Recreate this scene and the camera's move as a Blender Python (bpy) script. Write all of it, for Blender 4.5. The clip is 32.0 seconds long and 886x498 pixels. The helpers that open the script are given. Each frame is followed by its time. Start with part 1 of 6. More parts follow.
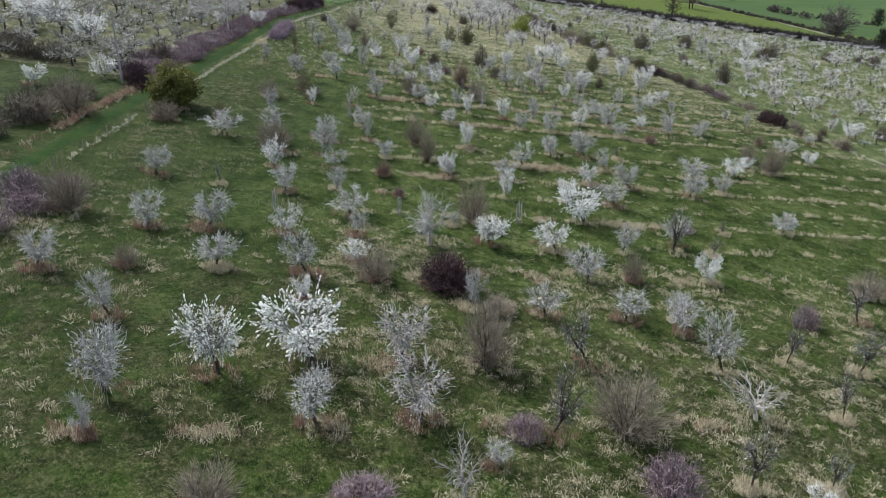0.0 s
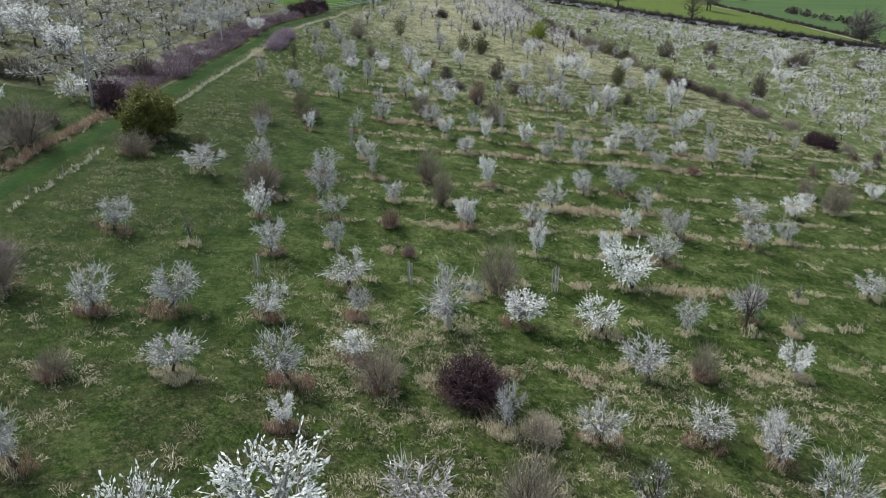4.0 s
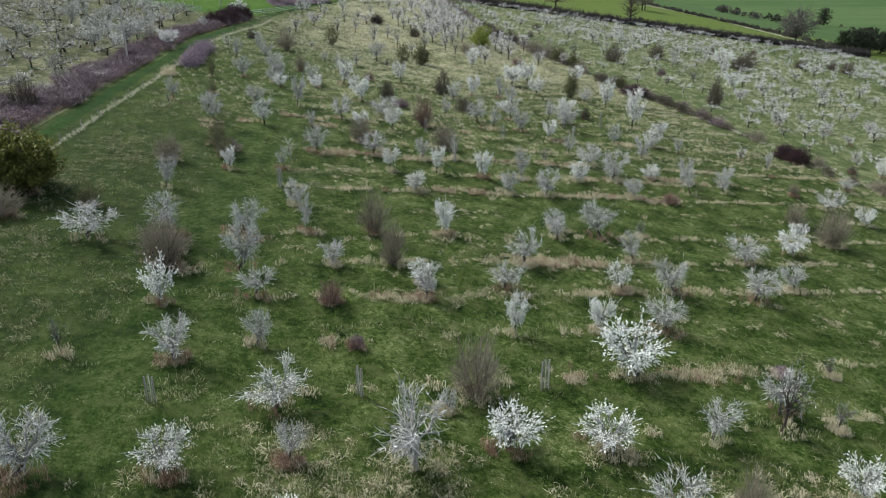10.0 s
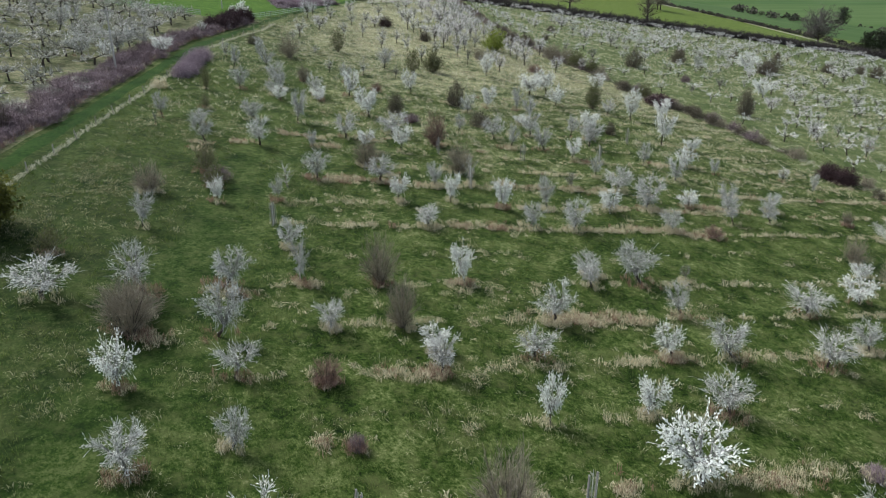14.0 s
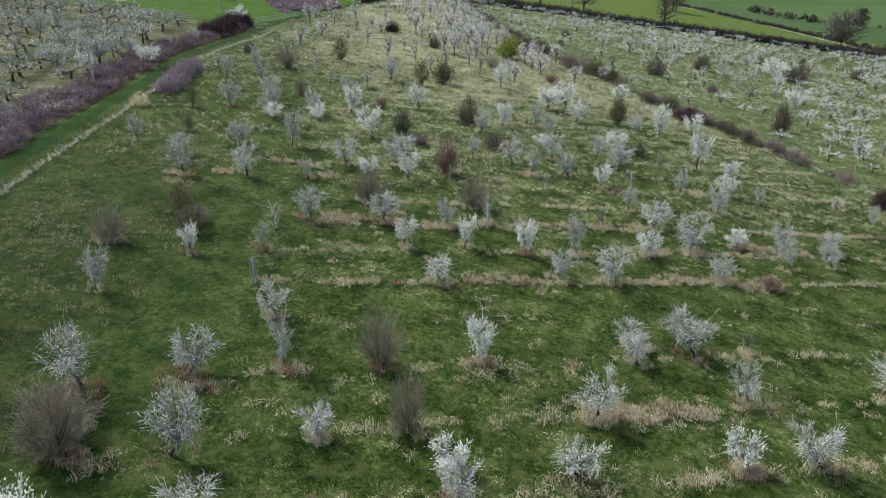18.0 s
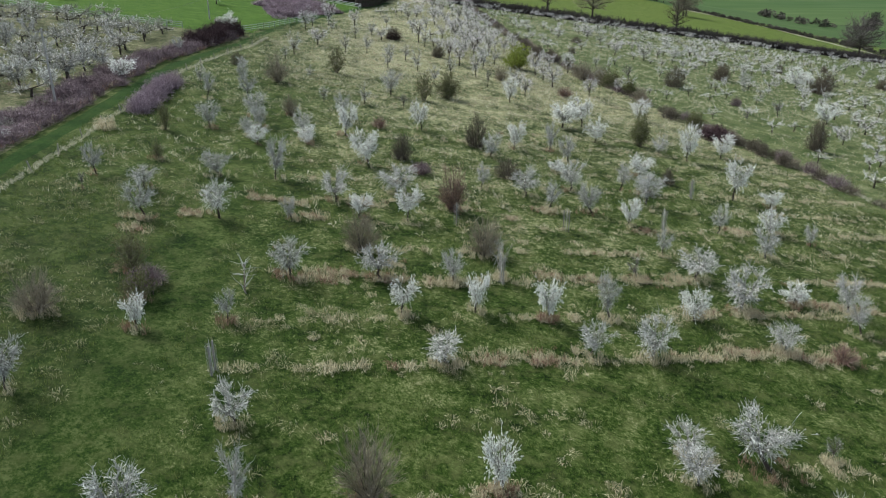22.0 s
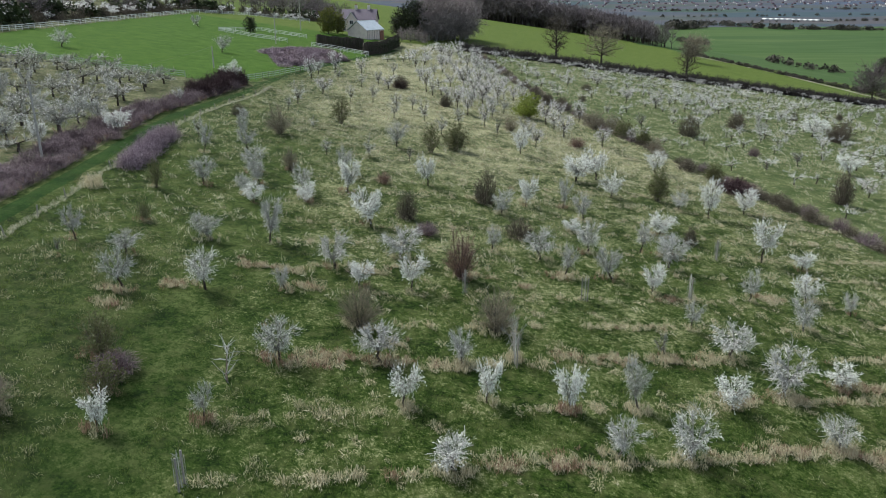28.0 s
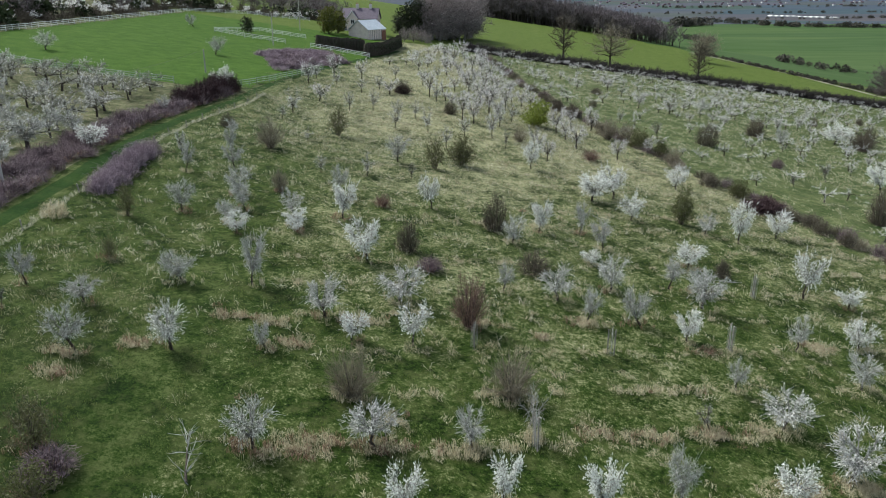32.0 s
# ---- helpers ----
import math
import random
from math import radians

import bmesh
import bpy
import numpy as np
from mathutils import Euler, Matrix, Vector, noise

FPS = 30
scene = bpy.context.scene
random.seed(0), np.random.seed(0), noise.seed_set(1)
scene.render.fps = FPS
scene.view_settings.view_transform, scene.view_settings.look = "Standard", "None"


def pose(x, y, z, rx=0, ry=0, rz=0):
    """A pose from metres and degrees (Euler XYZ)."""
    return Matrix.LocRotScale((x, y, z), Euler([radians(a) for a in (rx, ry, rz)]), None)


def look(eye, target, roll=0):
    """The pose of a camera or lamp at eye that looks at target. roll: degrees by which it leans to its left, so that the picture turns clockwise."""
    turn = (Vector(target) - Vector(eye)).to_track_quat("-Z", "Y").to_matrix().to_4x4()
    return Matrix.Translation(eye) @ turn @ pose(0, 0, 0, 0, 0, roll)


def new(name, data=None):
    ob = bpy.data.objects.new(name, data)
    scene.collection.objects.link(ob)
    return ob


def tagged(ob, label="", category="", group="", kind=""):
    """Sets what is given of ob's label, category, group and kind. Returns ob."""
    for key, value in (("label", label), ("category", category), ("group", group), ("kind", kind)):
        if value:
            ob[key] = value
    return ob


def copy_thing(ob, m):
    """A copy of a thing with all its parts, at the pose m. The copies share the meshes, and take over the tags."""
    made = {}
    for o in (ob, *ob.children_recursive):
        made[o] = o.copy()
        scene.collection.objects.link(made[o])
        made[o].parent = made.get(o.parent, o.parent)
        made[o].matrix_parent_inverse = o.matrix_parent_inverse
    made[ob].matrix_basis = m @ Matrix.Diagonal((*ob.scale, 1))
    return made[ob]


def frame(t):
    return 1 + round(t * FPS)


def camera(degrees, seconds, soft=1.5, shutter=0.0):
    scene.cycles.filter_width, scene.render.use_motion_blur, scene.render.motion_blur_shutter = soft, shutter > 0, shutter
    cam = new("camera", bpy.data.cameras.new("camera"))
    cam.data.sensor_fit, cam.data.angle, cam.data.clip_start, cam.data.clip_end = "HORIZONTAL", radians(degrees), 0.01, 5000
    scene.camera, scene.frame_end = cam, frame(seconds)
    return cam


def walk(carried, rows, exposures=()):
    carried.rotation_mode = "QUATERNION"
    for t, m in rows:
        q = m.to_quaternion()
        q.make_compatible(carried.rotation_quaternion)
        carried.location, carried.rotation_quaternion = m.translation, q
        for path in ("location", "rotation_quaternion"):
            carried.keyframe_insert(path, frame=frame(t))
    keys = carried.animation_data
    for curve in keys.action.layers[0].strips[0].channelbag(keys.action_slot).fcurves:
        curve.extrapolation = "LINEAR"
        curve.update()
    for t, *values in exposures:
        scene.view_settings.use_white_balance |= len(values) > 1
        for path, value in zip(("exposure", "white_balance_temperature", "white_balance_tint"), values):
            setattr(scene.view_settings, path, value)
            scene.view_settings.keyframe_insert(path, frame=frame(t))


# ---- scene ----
# camera: a drone gliding up the orchard, then tilting up towards the valley
cam = camera(62.2, 32.0, soft=1.0)


def view(x, y, z, yaw, pitch, roll):
    """Pose of a camera that heads yaw degrees clockwise of +y and pitch degrees above level."""
    return pose(x, y, z, 90 + pitch, 0, -yaw) @ pose(0, 0, 0, 0, 0, roll)


walk(cam, [
    (0.0, view(-0.00, 0.00, 21.82, -0.00, -22.08, 0.11)),
    (0.5, view(-0.11, 1.45, 21.88, -0.07, -22.19, 0.12)),
    (1.0, view(-0.22, 2.88, 21.94, -0.13, -22.25, 0.13)),
    (1.5, view(-0.34, 4.34, 22.01, -0.21, -22.19, 0.15)),
    (2.0, view(-0.46, 5.90, 22.10, -0.33, -22.13, 0.16)),
    (2.5, view(-0.59, 7.61, 22.24, -0.43, -22.18, 0.19)),
    (3.0, view(-0.72, 9.40, 22.39, -0.50, -22.16, 0.21)),
    (3.5, view(-0.85, 11.10, 22.51, -0.56, -22.21, 0.24)),
    (5.5, view(-1.27, 16.90, 22.57, 0.08, -22.16, 0.15)),
    (6.0, view(-1.36, 18.09, 22.56, 1.37, -22.20, 0.13)),
    (6.5, view(-1.45, 19.13, 22.56, 1.86, -22.21, 0.09)),
    (7.0, view(-1.53, 20.06, 22.55, 1.83, -22.16, 0.04)),
    (7.5, view(-1.60, 20.98, 22.55, 2.58, -22.14, -0.00)),
    (8.0, view(-1.68, 21.90, 22.56, 4.16, -22.12, 0.00)),
    (8.5, view(-1.75, 22.82, 22.56, 4.64, -22.13, 0.01)),
    (9.0, view(-1.80, 23.76, 22.60, 4.60, -22.16, 0.01)),
    (10.0, view(-1.89, 25.75, 22.81, 4.46, -22.20, -0.03)),
    (11.0, view(-1.92, 27.85, 23.04, 4.30, -22.26, -0.07)),
    (12.0, view(-1.89, 30.10, 23.13, 4.12, -22.29, -0.08)),
    (13.0, view(-1.83, 32.46, 23.19, 3.92, -22.33, -0.09)),
    (14.0, view(-1.79, 34.93, 23.27, 3.76, -22.37, -0.09)),
    (14.5, view(-1.78, 36.21, 23.31, 3.68, -22.38, -0.09)),
    (16.5, view(-1.70, 41.49, 23.48, 3.41, -22.37, -0.09)),
    (17.0, view(-1.66, 42.83, 23.52, 3.33, -22.41, -0.09)),
    (18.0, view(-1.56, 45.47, 23.60, 3.14, -22.44, -0.08)),
    (19.0, view(-1.45, 48.22, 23.67, 2.96, -22.40, -0.07)),
    (20.0, view(-1.36, 51.38, 23.76, 3.04, -22.39, -0.05)),
    (21.0, view(-1.27, 54.31, 23.81, 2.96, -22.43, -0.03)),
    (22.0, view(-1.19, 56.35, 23.66, 2.92, -22.28, -0.02)),
    (22.5, view(-1.14, 57.14, 23.58, 2.89, -22.09, -0.02)),
    (23.0, view(-1.08, 57.84, 23.58, 2.84, -21.64, -0.01)),
    (23.5, view(-0.99, 58.43, 23.69, 2.74, -21.23, -0.09)),
    (24.0, view(-0.90, 58.94, 23.81, 2.64, -20.81, -0.16)),
    (24.5, view(-0.84, 59.39, 23.88, 2.59, -20.37, -0.15)),
    (25.0, view(-0.81, 59.73, 23.90, 2.54, -19.89, -0.15)),
    (25.5, view(-0.80, 60.01, 23.88, 2.51, -19.42, -0.15)),
    (26.2, view(-0.82, 60.50, 23.87, 2.45, -19.02, -0.14)),
    (27.5, view(-0.86, 61.40, 23.85, 2.34, -19.00, -0.13)),
    (28.0, view(-0.87, 62.03, 23.92, 2.27, -19.05, -0.12)),
    (29.0, view(-0.88, 63.62, 24.23, 2.17, -19.18, -0.06)),
    (30.0, view(-0.88, 65.55, 24.53, 2.14, -19.25, -0.00)),
    (31.0, view(-0.83, 67.92, 24.66, 2.09, -19.34, -0.01)),
    (32.0, view(-0.76, 70.46, 24.75, 2.05, -19.33, -0.02)),
], exposures=[(0.0, 0.6, 6000, 15), (6.0, 0.57, 6050, 11), (12.0, 0.55, 6100, 9), (22.0, 0.52, 6100, 8), (32.0, 0.46, 6100, 7)])

# ---- light: thin cloud over a soft sun ----
world = bpy.data.worlds.new("sky")
scene.world = world
world.use_nodes = True
wt = world.node_tree
sky = wt.nodes.new("ShaderNodeTexSky")
sky.sky_type = "NISHITA"
sky.sun_disc = False
sky.sun_elevation = radians(46)
sky.sun_rotation = radians(-52)
sky.air_density, sky.dust_density, sky.ozone_density = 1.0, 2.5, 1.0
wt.nodes["Background"].inputs["Strength"].default_value = 0.135
veil = wt.nodes.new("ShaderNodeHueSaturation")
veil.inputs["Saturation"].default_value = 0.55
wt.links.new(sky.outputs["Color"], veil.inputs["Color"])
wt.links.new(veil.outputs["Color"], wt.nodes["Background"].inputs["Color"])
sun_data = bpy.data.lights.new("sun", "SUN")
sun_data.energy, sun_data.angle, sun_data.color = 3.6, radians(13), (1.0, 0.96, 0.9)
sun = new("sun", sun_data)
sun.matrix_basis = look((-60, 60, 90), (0, 12, 0))


# ---- lie of the land ----
def smooth_max(a, b, k):
    h = np.clip(0.5 + 0.5 * (a - b) / k, 0, 1)
    return b * (1 - h) + a * h + k * h * (1 - h)


def ground_z(x, y):
    """Height of the ground: one even hillside that falls to a valley floor far off."""
    x, y = np.asarray(x, float), np.asarray(y, float)
    xe = smooth_max(x, -170.0, 40.0)
    z = -1.3 - 0.136 * xe + 0.0283 * y
    z = z - 0.16 * np.maximum(y - 600.0, 0.0) - 0.0006 * np.minimum(np.maximum(y - 560.0, 0.0), 40.0) ** 2
    floor = -50.0 + 0.030 * np.maximum(np.hypot(x, y) - 2500.0, 0.0)
    z = smooth_max(z, floor, 12.0)
    dip = 0.05 * np.sin(x * 0.31 + 1.3) * np.sin(y * 0.27) + 0.03 * np.sin(x * 0.83 + y * 0.6)
    return z + dip * (np.abs(x) < 400) * (y < 560)


def gz(x, y):
    return float(ground_z(x, y))


# ---- materials ----
def nodes_of(name):
    m = bpy.data.materials.new(name)
    m.use_nodes = True
    nt = m.node_tree
    return m, nt, nt.nodes["Principled BSDF"]


def node(nt, kind, **values):
    n = nt.nodes.new(kind)
    for key, value in values.items():
        n.inputs[key].default_value = value
    return n


def ramp(nt, source, stops):
    r = nt.nodes.new("ShaderNodeValToRGB")
    e = r.color_ramp.elements
    while len(e) < len(stops):
        e.new(0.5)
    for el, (p, c) in zip(e, stops):
        el.position = p
        el.color = (*c, 1) if len(c) == 3 else c
    nt.links.new(source, r.inputs["Fac"])
    return r.outputs["Color"]


def mix(nt, fac, a, b, blend="MIX"):
    n = nt.nodes.new("ShaderNodeMix")
    n.data_type, n.blend_type = "RGBA", blend
    for socket, value in ((n.inputs[0], fac), (n.inputs[6], a), (n.inputs[7], b)):
        if isinstance(value, (int, float)):
            socket.default_value = value
        elif isinstance(value, tuple):
            socket.default_value = (*value, 1)
        else:
            nt.links.new(value, socket)
    return n.outputs[2]


def noise_of(nt, vector, scale, detail=4.0, rough=0.6):
    n = node(nt, "ShaderNodeTexNoise", Scale=scale, Detail=detail, Roughness=rough)
    if vector is not None:
        nt.links.new(vector, n.inputs["Vector"])
    return n.outputs["Fac"]


def scaled(nt, vector, s):
    n = nt.nodes.new("ShaderNodeMapping")
    n.inputs["Scale"].default_value = s
    nt.links.new(vector, n.inputs["Vector"])
    return n.outputs["Vector"]


def mathn(nt, op, a, b):
    n = nt.nodes.new("ShaderNodeMath")
    n.operation = op
    for s, v in zip(n.inputs, (a, b)):
        if isinstance(v, (int, float)):
            s.default_value = v
        else:
            nt.links.new(v, s)
    return n.outputs[0]


def bump(nt, bsdf, height, strength, distance):
    b = node(nt, "ShaderNodeBump", Strength=strength, Distance=distance)
    nt.links.new(height, b.inputs["Height"])
    nt.links.new(b.outputs["Normal"], bsdf.inputs["Normal"])


def grass_ground(name, greens, straw, straw_lo, straw_hi, slope=None, lush=None, thatch_tone=(0.075, 0.085, 0.03)):
    """Rough pasture: greens at three scales, with dry straw where fine and broad noise meet; slope: straw grows up the hill."""
    m, nt, b = nodes_of(name)
    pos = nt.nodes.new("ShaderNodeNewGeometry").outputs["Position"]
    broad = noise_of(nt, pos, 0.05, 4)
    mid = noise_of(nt, pos, 0.35, 4, 0.6)
    fine = noise_of(nt, pos, 2.6, 5, 0.78)
    turned = nt.nodes.new("ShaderNodeMapping")
    turned.inputs["Rotation"].default_value = (0, 0, radians(-28))
    nt.links.new(pos, turned.inputs["Vector"])
    grain = noise_of(nt, scaled(nt, turned.outputs["Vector"], (1.25, 0.8, 1)), 7.0, 5, 0.8)
    tone = mathn(nt, "ADD", mathn(nt, "ADD", mathn(nt, "MULTIPLY", mid, 0.30), mathn(nt, "MULTIPLY", fine, 0.35)), mathn(nt, "MULTIPLY", grain, 0.35))
    green = ramp(nt, tone, [(0.42, greens[0]), (0.5, greens[1]), (0.58, greens[2])])
    thatch = noise_of(nt, pos, 0.9, 4, 0.7)
    green = mix(nt, ramp(nt, thatch, [(0.48, (0, 0, 0)), (0.68, (0.75, 0.75, 0.75))]), green, thatch_tone)
    sep = nt.nodes.new("ShaderNodeSeparateXYZ")
    nt.links.new(pos, sep.inputs[0])
    if lush:
        # rough uncut grass at the near end and down the side of the orchard, brown with old thatch
        near = nt.nodes.new("ShaderNodeMapRange")
        for k, v in (("From Min", 62.0), ("From Max", 46.0), ("To Min", 0.0), ("To Max", 1.0)):
            near.inputs[k].default_value = v
        nt.links.new(mathn(nt, "ADD", sep.outputs[1], mathn(nt, "MULTIPLY", broad, 14.0)), near.inputs["Value"])
        side = nt.nodes.new("ShaderNodeMapRange")
        for k, v in (("From Min", -15.5), ("From Max", -19.0), ("To Min", 0.0), ("To Max", 0.4)):
            side.inputs[k].default_value = v
        nt.links.new(mathn(nt, "ADD", sep.outputs[0], mathn(nt, "MULTIPLY", broad, 4.0)), side.inputs["Value"])
        # both side tones fade out up the hill
        fade = nt.nodes.new("ShaderNodeMapRange")
        for k, v in (("From Min", 95.0), ("From Max", 125.0), ("To Min", 1.0), ("To Max", 0.0)):
            fade.inputs[k].default_value = v
        nt.links.new(sep.outputs[1], fade.inputs["Value"])
        # green turns darker towards -x
        dark_side = nt.nodes.new("ShaderNodeMapRange")
        for k, v in (("From Min", -2.0), ("From Max", -15.0), ("To Min", 0.0), ("To Max", 0.42)):
            dark_side.inputs[k].default_value = v
        nt.links.new(mathn(nt, "ADD", sep.outputs[0], mathn(nt, "MULTIPLY", broad, 6.0)), dark_side.inputs["Value"])
        green = mix(nt, mathn(nt, "MULTIPLY", dark_side.outputs[0], fade.outputs[0]), green, (0.012, 0.027, 0.006))
        rough = mathn(nt, "MAXIMUM", near.outputs[0], mathn(nt, "MULTIPLY", side.outputs[0], fade.outputs[0]))
        matted = ramp(nt, mathn(nt, "ADD", mathn(nt, "MULTIPLY", fine, 0.5), mathn(nt, "MULTIPLY", grain, 0.5)), [(0.42, (0.008, 0.012, 0.004)), (0.52, (0.036, 0.041, 0.016)), (0.63, (0.130, 0.116, 0.066))])
        patch = ramp(nt, noise_of(nt, pos, 0.55, 4, 0.65), [(0.36, (0, 0, 0)), (0.60, (0.85, 0.85, 0.85))])
        green = mix(nt, mathn(nt, "MULTIPLY", rough, patch), green, matted)
    dry = mathn(nt, "ADD", mathn(nt, "MULTIPLY", broad, 0.14), mathn(nt, "ADD", mathn(nt, "MULTIPLY", mid, 0.21), mathn(nt, "ADD", mathn(nt, "MULTIPLY", fine, 0.37), mathn(nt, "MULTIPLY", grain, 0.37))))
    if slope:
        y0, y1, amount = slope
        r = nt.nodes.new("ShaderNodeMapRange")
        for k, v in (("From Min", y0), ("From Max", y1), ("To Min", 0.0), ("To Max", amount)):
            r.inputs[k].default_value = v
        nt.links.new(sep.outputs[1], r.inputs["Value"])
        dry = mathn(nt, "ADD", dry, r.outputs[0])
        # greener towards the track
        r = nt.nodes.new("ShaderNodeMapRange")
        for k, v in (("From Min", -26.0), ("From Max", -9.0), ("To Min", -0.06), ("To Max", 0.0)):
            r.inputs[k].default_value = v
        nt.links.new(sep.outputs[0], r.inputs["Value"])
        dry = mathn(nt, "ADD", dry, r.outputs[0])
    if lush:
        # a mown strip with less dead grass
        centre, half = lush
        d = mathn(nt, "ABSOLUTE", mathn(nt, "ADD", mathn(nt, "ADD", sep.outputs[0], mathn(nt, "MULTIPLY", mid, 2.0)), -centre - 1.0), 0.0)
        r = nt.nodes.new("ShaderNodeMapRange")
        for k, v in (("From Min", half), ("From Max", half + 1.2), ("To Min", -0.2), ("To Max", 0.0)):
            r.inputs[k].default_value = v
        nt.links.new(d, r.inputs["Value"])
        end = nt.nodes.new("ShaderNodeMapRange")
        for k, v in (("From Min", 120.0), ("From Max", 165.0), ("To Min", 1.0), ("To Max", 0.0)):
            end.inputs[k].default_value = v
        nt.links.new(sep.outputs[1], end.inputs["Value"])
        dry = mathn(nt, "ADD", dry, mathn(nt, "MULTIPLY", r.outputs[0], end.outputs[0]))
    mask = ramp(nt, dry, [(straw_lo, (0, 0, 0)), (straw_hi, (1, 1, 1))])
    nt.links.new(mix(nt, mask, green, straw), b.inputs["Base Color"])
    b.inputs["Roughness"].default_value = 0.95
    b.inputs["Specular IOR Level"].default_value = 0.05
    bump(nt, b, mathn(nt, "ADD", fine, mathn(nt, "MULTIPLY", grain, 0.5)), 0.35, 0.12)
    return m


def plain(name, a, b, scale=3.0, rough=0.8, metal=0.0, relief=0.3, spec=0.3):
    """Two tones mixed by noise at two scales, with each object shifted a little."""
    m, nt, bs = nodes_of(name)
    pos = nt.nodes.new("ShaderNodeTexCoord").outputs["Object"]
    n1, n2 = noise_of(nt, pos, scale, 5), noise_of(nt, pos, scale * 7, 4)
    f = mathn(nt, "ADD", mathn(nt, "MULTIPLY", n1, 0.6), mathn(nt, "MULTIPLY", n2, 0.4))
    col = ramp(nt, f, [(0.35, a), (0.65, b)])
    rnd = nt.nodes.new("ShaderNodeObjectInfo").outputs["Random"]
    col = mix(nt, mathn(nt, "MULTIPLY", rnd, 0.35), col, tuple(0.55 * v for v in a))
    nt.links.new(col, bs.inputs["Base Color"])
    bs.inputs["Roughness"].default_value, bs.inputs["Metallic"].default_value = rough, metal
    bs.inputs["Specular IOR Level"].default_value = spec
    bump(nt, bs, n2, relief, 0.02)
    return m


def islands(name, tones, tint=None, rough=0.9, through_light=0.0):
    """Blossom, leaves, twigs and straw: each small piece takes its own tone, each plant its own shift."""
    m, nt, b = nodes_of(name)
    isl = nt.nodes.new("ShaderNodeNewGeometry").outputs["Random Per Island"]
    col = ramp(nt, isl, [(i / (len(tones) - 1), c) for i, c in enumerate(tones)])
    rnd = nt.nodes.new("ShaderNodeObjectInfo").outputs["Random"]
    if tint:
        col = mix(nt, mathn(nt, "MULTIPLY", rnd, 0.6), col, tint)
    nt.links.new(col, b.inputs["Base Color"])
    b.inputs["Roughness"].default_value = rough
    b.inputs["Specular IOR Level"].default_value = 0.2
    if through_light:
        tr = nt.nodes.new("ShaderNodeBsdfTranslucent")
        nt.links.new(col, tr.inputs["Color"])
        ms = nt.nodes.new("ShaderNodeMixShader")
        ms.inputs[0].default_value = through_light
        nt.links.new(b.outputs[0], ms.inputs[1])
        nt.links.new(tr.outputs[0], ms.inputs[2])
        nt.links.new(ms.outputs[0], nt.nodes["Material Output"].inputs["Surface"])
    return m


M = {}
M["orchard"] = grass_ground("orchard_grass", ((0.004, 0.010, 0.002), (0.024, 0.044, 0.007), (0.090, 0.110, 0.037)), (0.32, 0.305, 0.185), 0.612, 0.745, (75, 180, 0.115), (-16.3, 1.6), (0.066, 0.078, 0.026))
M["old_orchard"] = grass_ground("old_orchard_grass", ((0.026, 0.036, 0.014), (0.066, 0.078, 0.034), (0.14, 0.142, 0.072)), (0.29, 0.265, 0.18), 0.56, 0.70, None, None, (0.16, 0.145, 0.085))
M["upper"] = grass_ground("dry_slope_grass", ((0.020, 0.038, 0.010), (0.058, 0.080, 0.026), (0.125, 0.140, 0.060)), (0.29, 0.275, 0.185), 0.58, 0.72, (90, 300, 0.02), None, (0.095, 0.105, 0.048))
M["lawn"] = grass_ground("mown_field_grass", ((0.024, 0.060, 0.006), (0.042, 0.088, 0.010), (0.066, 0.114, 0.018)), (0.10, 0.135, 0.03), 0.60, 0.78, None, None, (0.052, 0.096, 0.014))
M["pasture"] = grass_ground("pasture_grass", ((0.050, 0.078, 0.012), (0.070, 0.100, 0.018), (0.090, 0.118, 0.028)), (0.16, 0.16, 0.06), 0.58, 0.78, None, None, (0.080, 0.115, 0.026))
M["track"] = grass_ground("track_grass", ((0.008, 0.024, 0.004), (0.016, 0.040, 0.007), (0.028, 0.056, 0.011)), (0.10, 0.11, 0.05), 0.68, 0.84, None, None, (0.028, 0.048, 0.011))
M["bark"] = plain("lichened_bark", (0.13, 0.125, 0.115), (0.30, 0.295, 0.27), 6.0, 0.95)
M["dark_bark"] = plain("dark_bark", (0.030, 0.024, 0.020), (0.085, 0.070, 0.055), 6.0, 0.95)
M["pale_bark"] = plain("bleached_wood", (0.26, 0.24, 0.21), (0.48, 0.46, 0.41), 6.0, 0.9)
M["twig"] = islands("lichened_twigs", [(0.20, 0.205, 0.18), (0.43, 0.445, 0.40), (0.70, 0.72, 0.66)], (0.42, 0.415, 0.40))
M["grey_twig"] = islands("grey_bare_twigs", [(0.12, 0.12, 0.115), (0.24, 0.245, 0.235), (0.40, 0.41, 0.39)], (0.20, 0.185, 0.17))
M["brown_twig"] = islands("bare_brown_twigs", [(0.13, 0.112, 0.082), (0.25, 0.22, 0.165), (0.38, 0.34, 0.265)], (0.20, 0.175, 0.125))
M["red_twig"] = islands("dark_red_twigs", [(0.028, 0.016, 0.018), (0.052, 0.030, 0.033), (0.088, 0.054, 0.055)])
M["mauve_twig"] = islands("mauve_bramble_stems", [(0.085, 0.060, 0.070), (0.19, 0.145, 0.155), (0.34, 0.275, 0.285)], (0.13, 0.09, 0.095))
M["lilac_twig"] = islands("lilac_bramble_stems", [(0.13, 0.095, 0.115), (0.27, 0.21, 0.24), (0.44, 0.36, 0.39)])
M["olive_twig"] = islands("dark_olive_twigs", [(0.055, 0.050, 0.036), (0.105, 0.095, 0.068), (0.17, 0.155, 0.11)], (0.10, 0.075, 0.06))
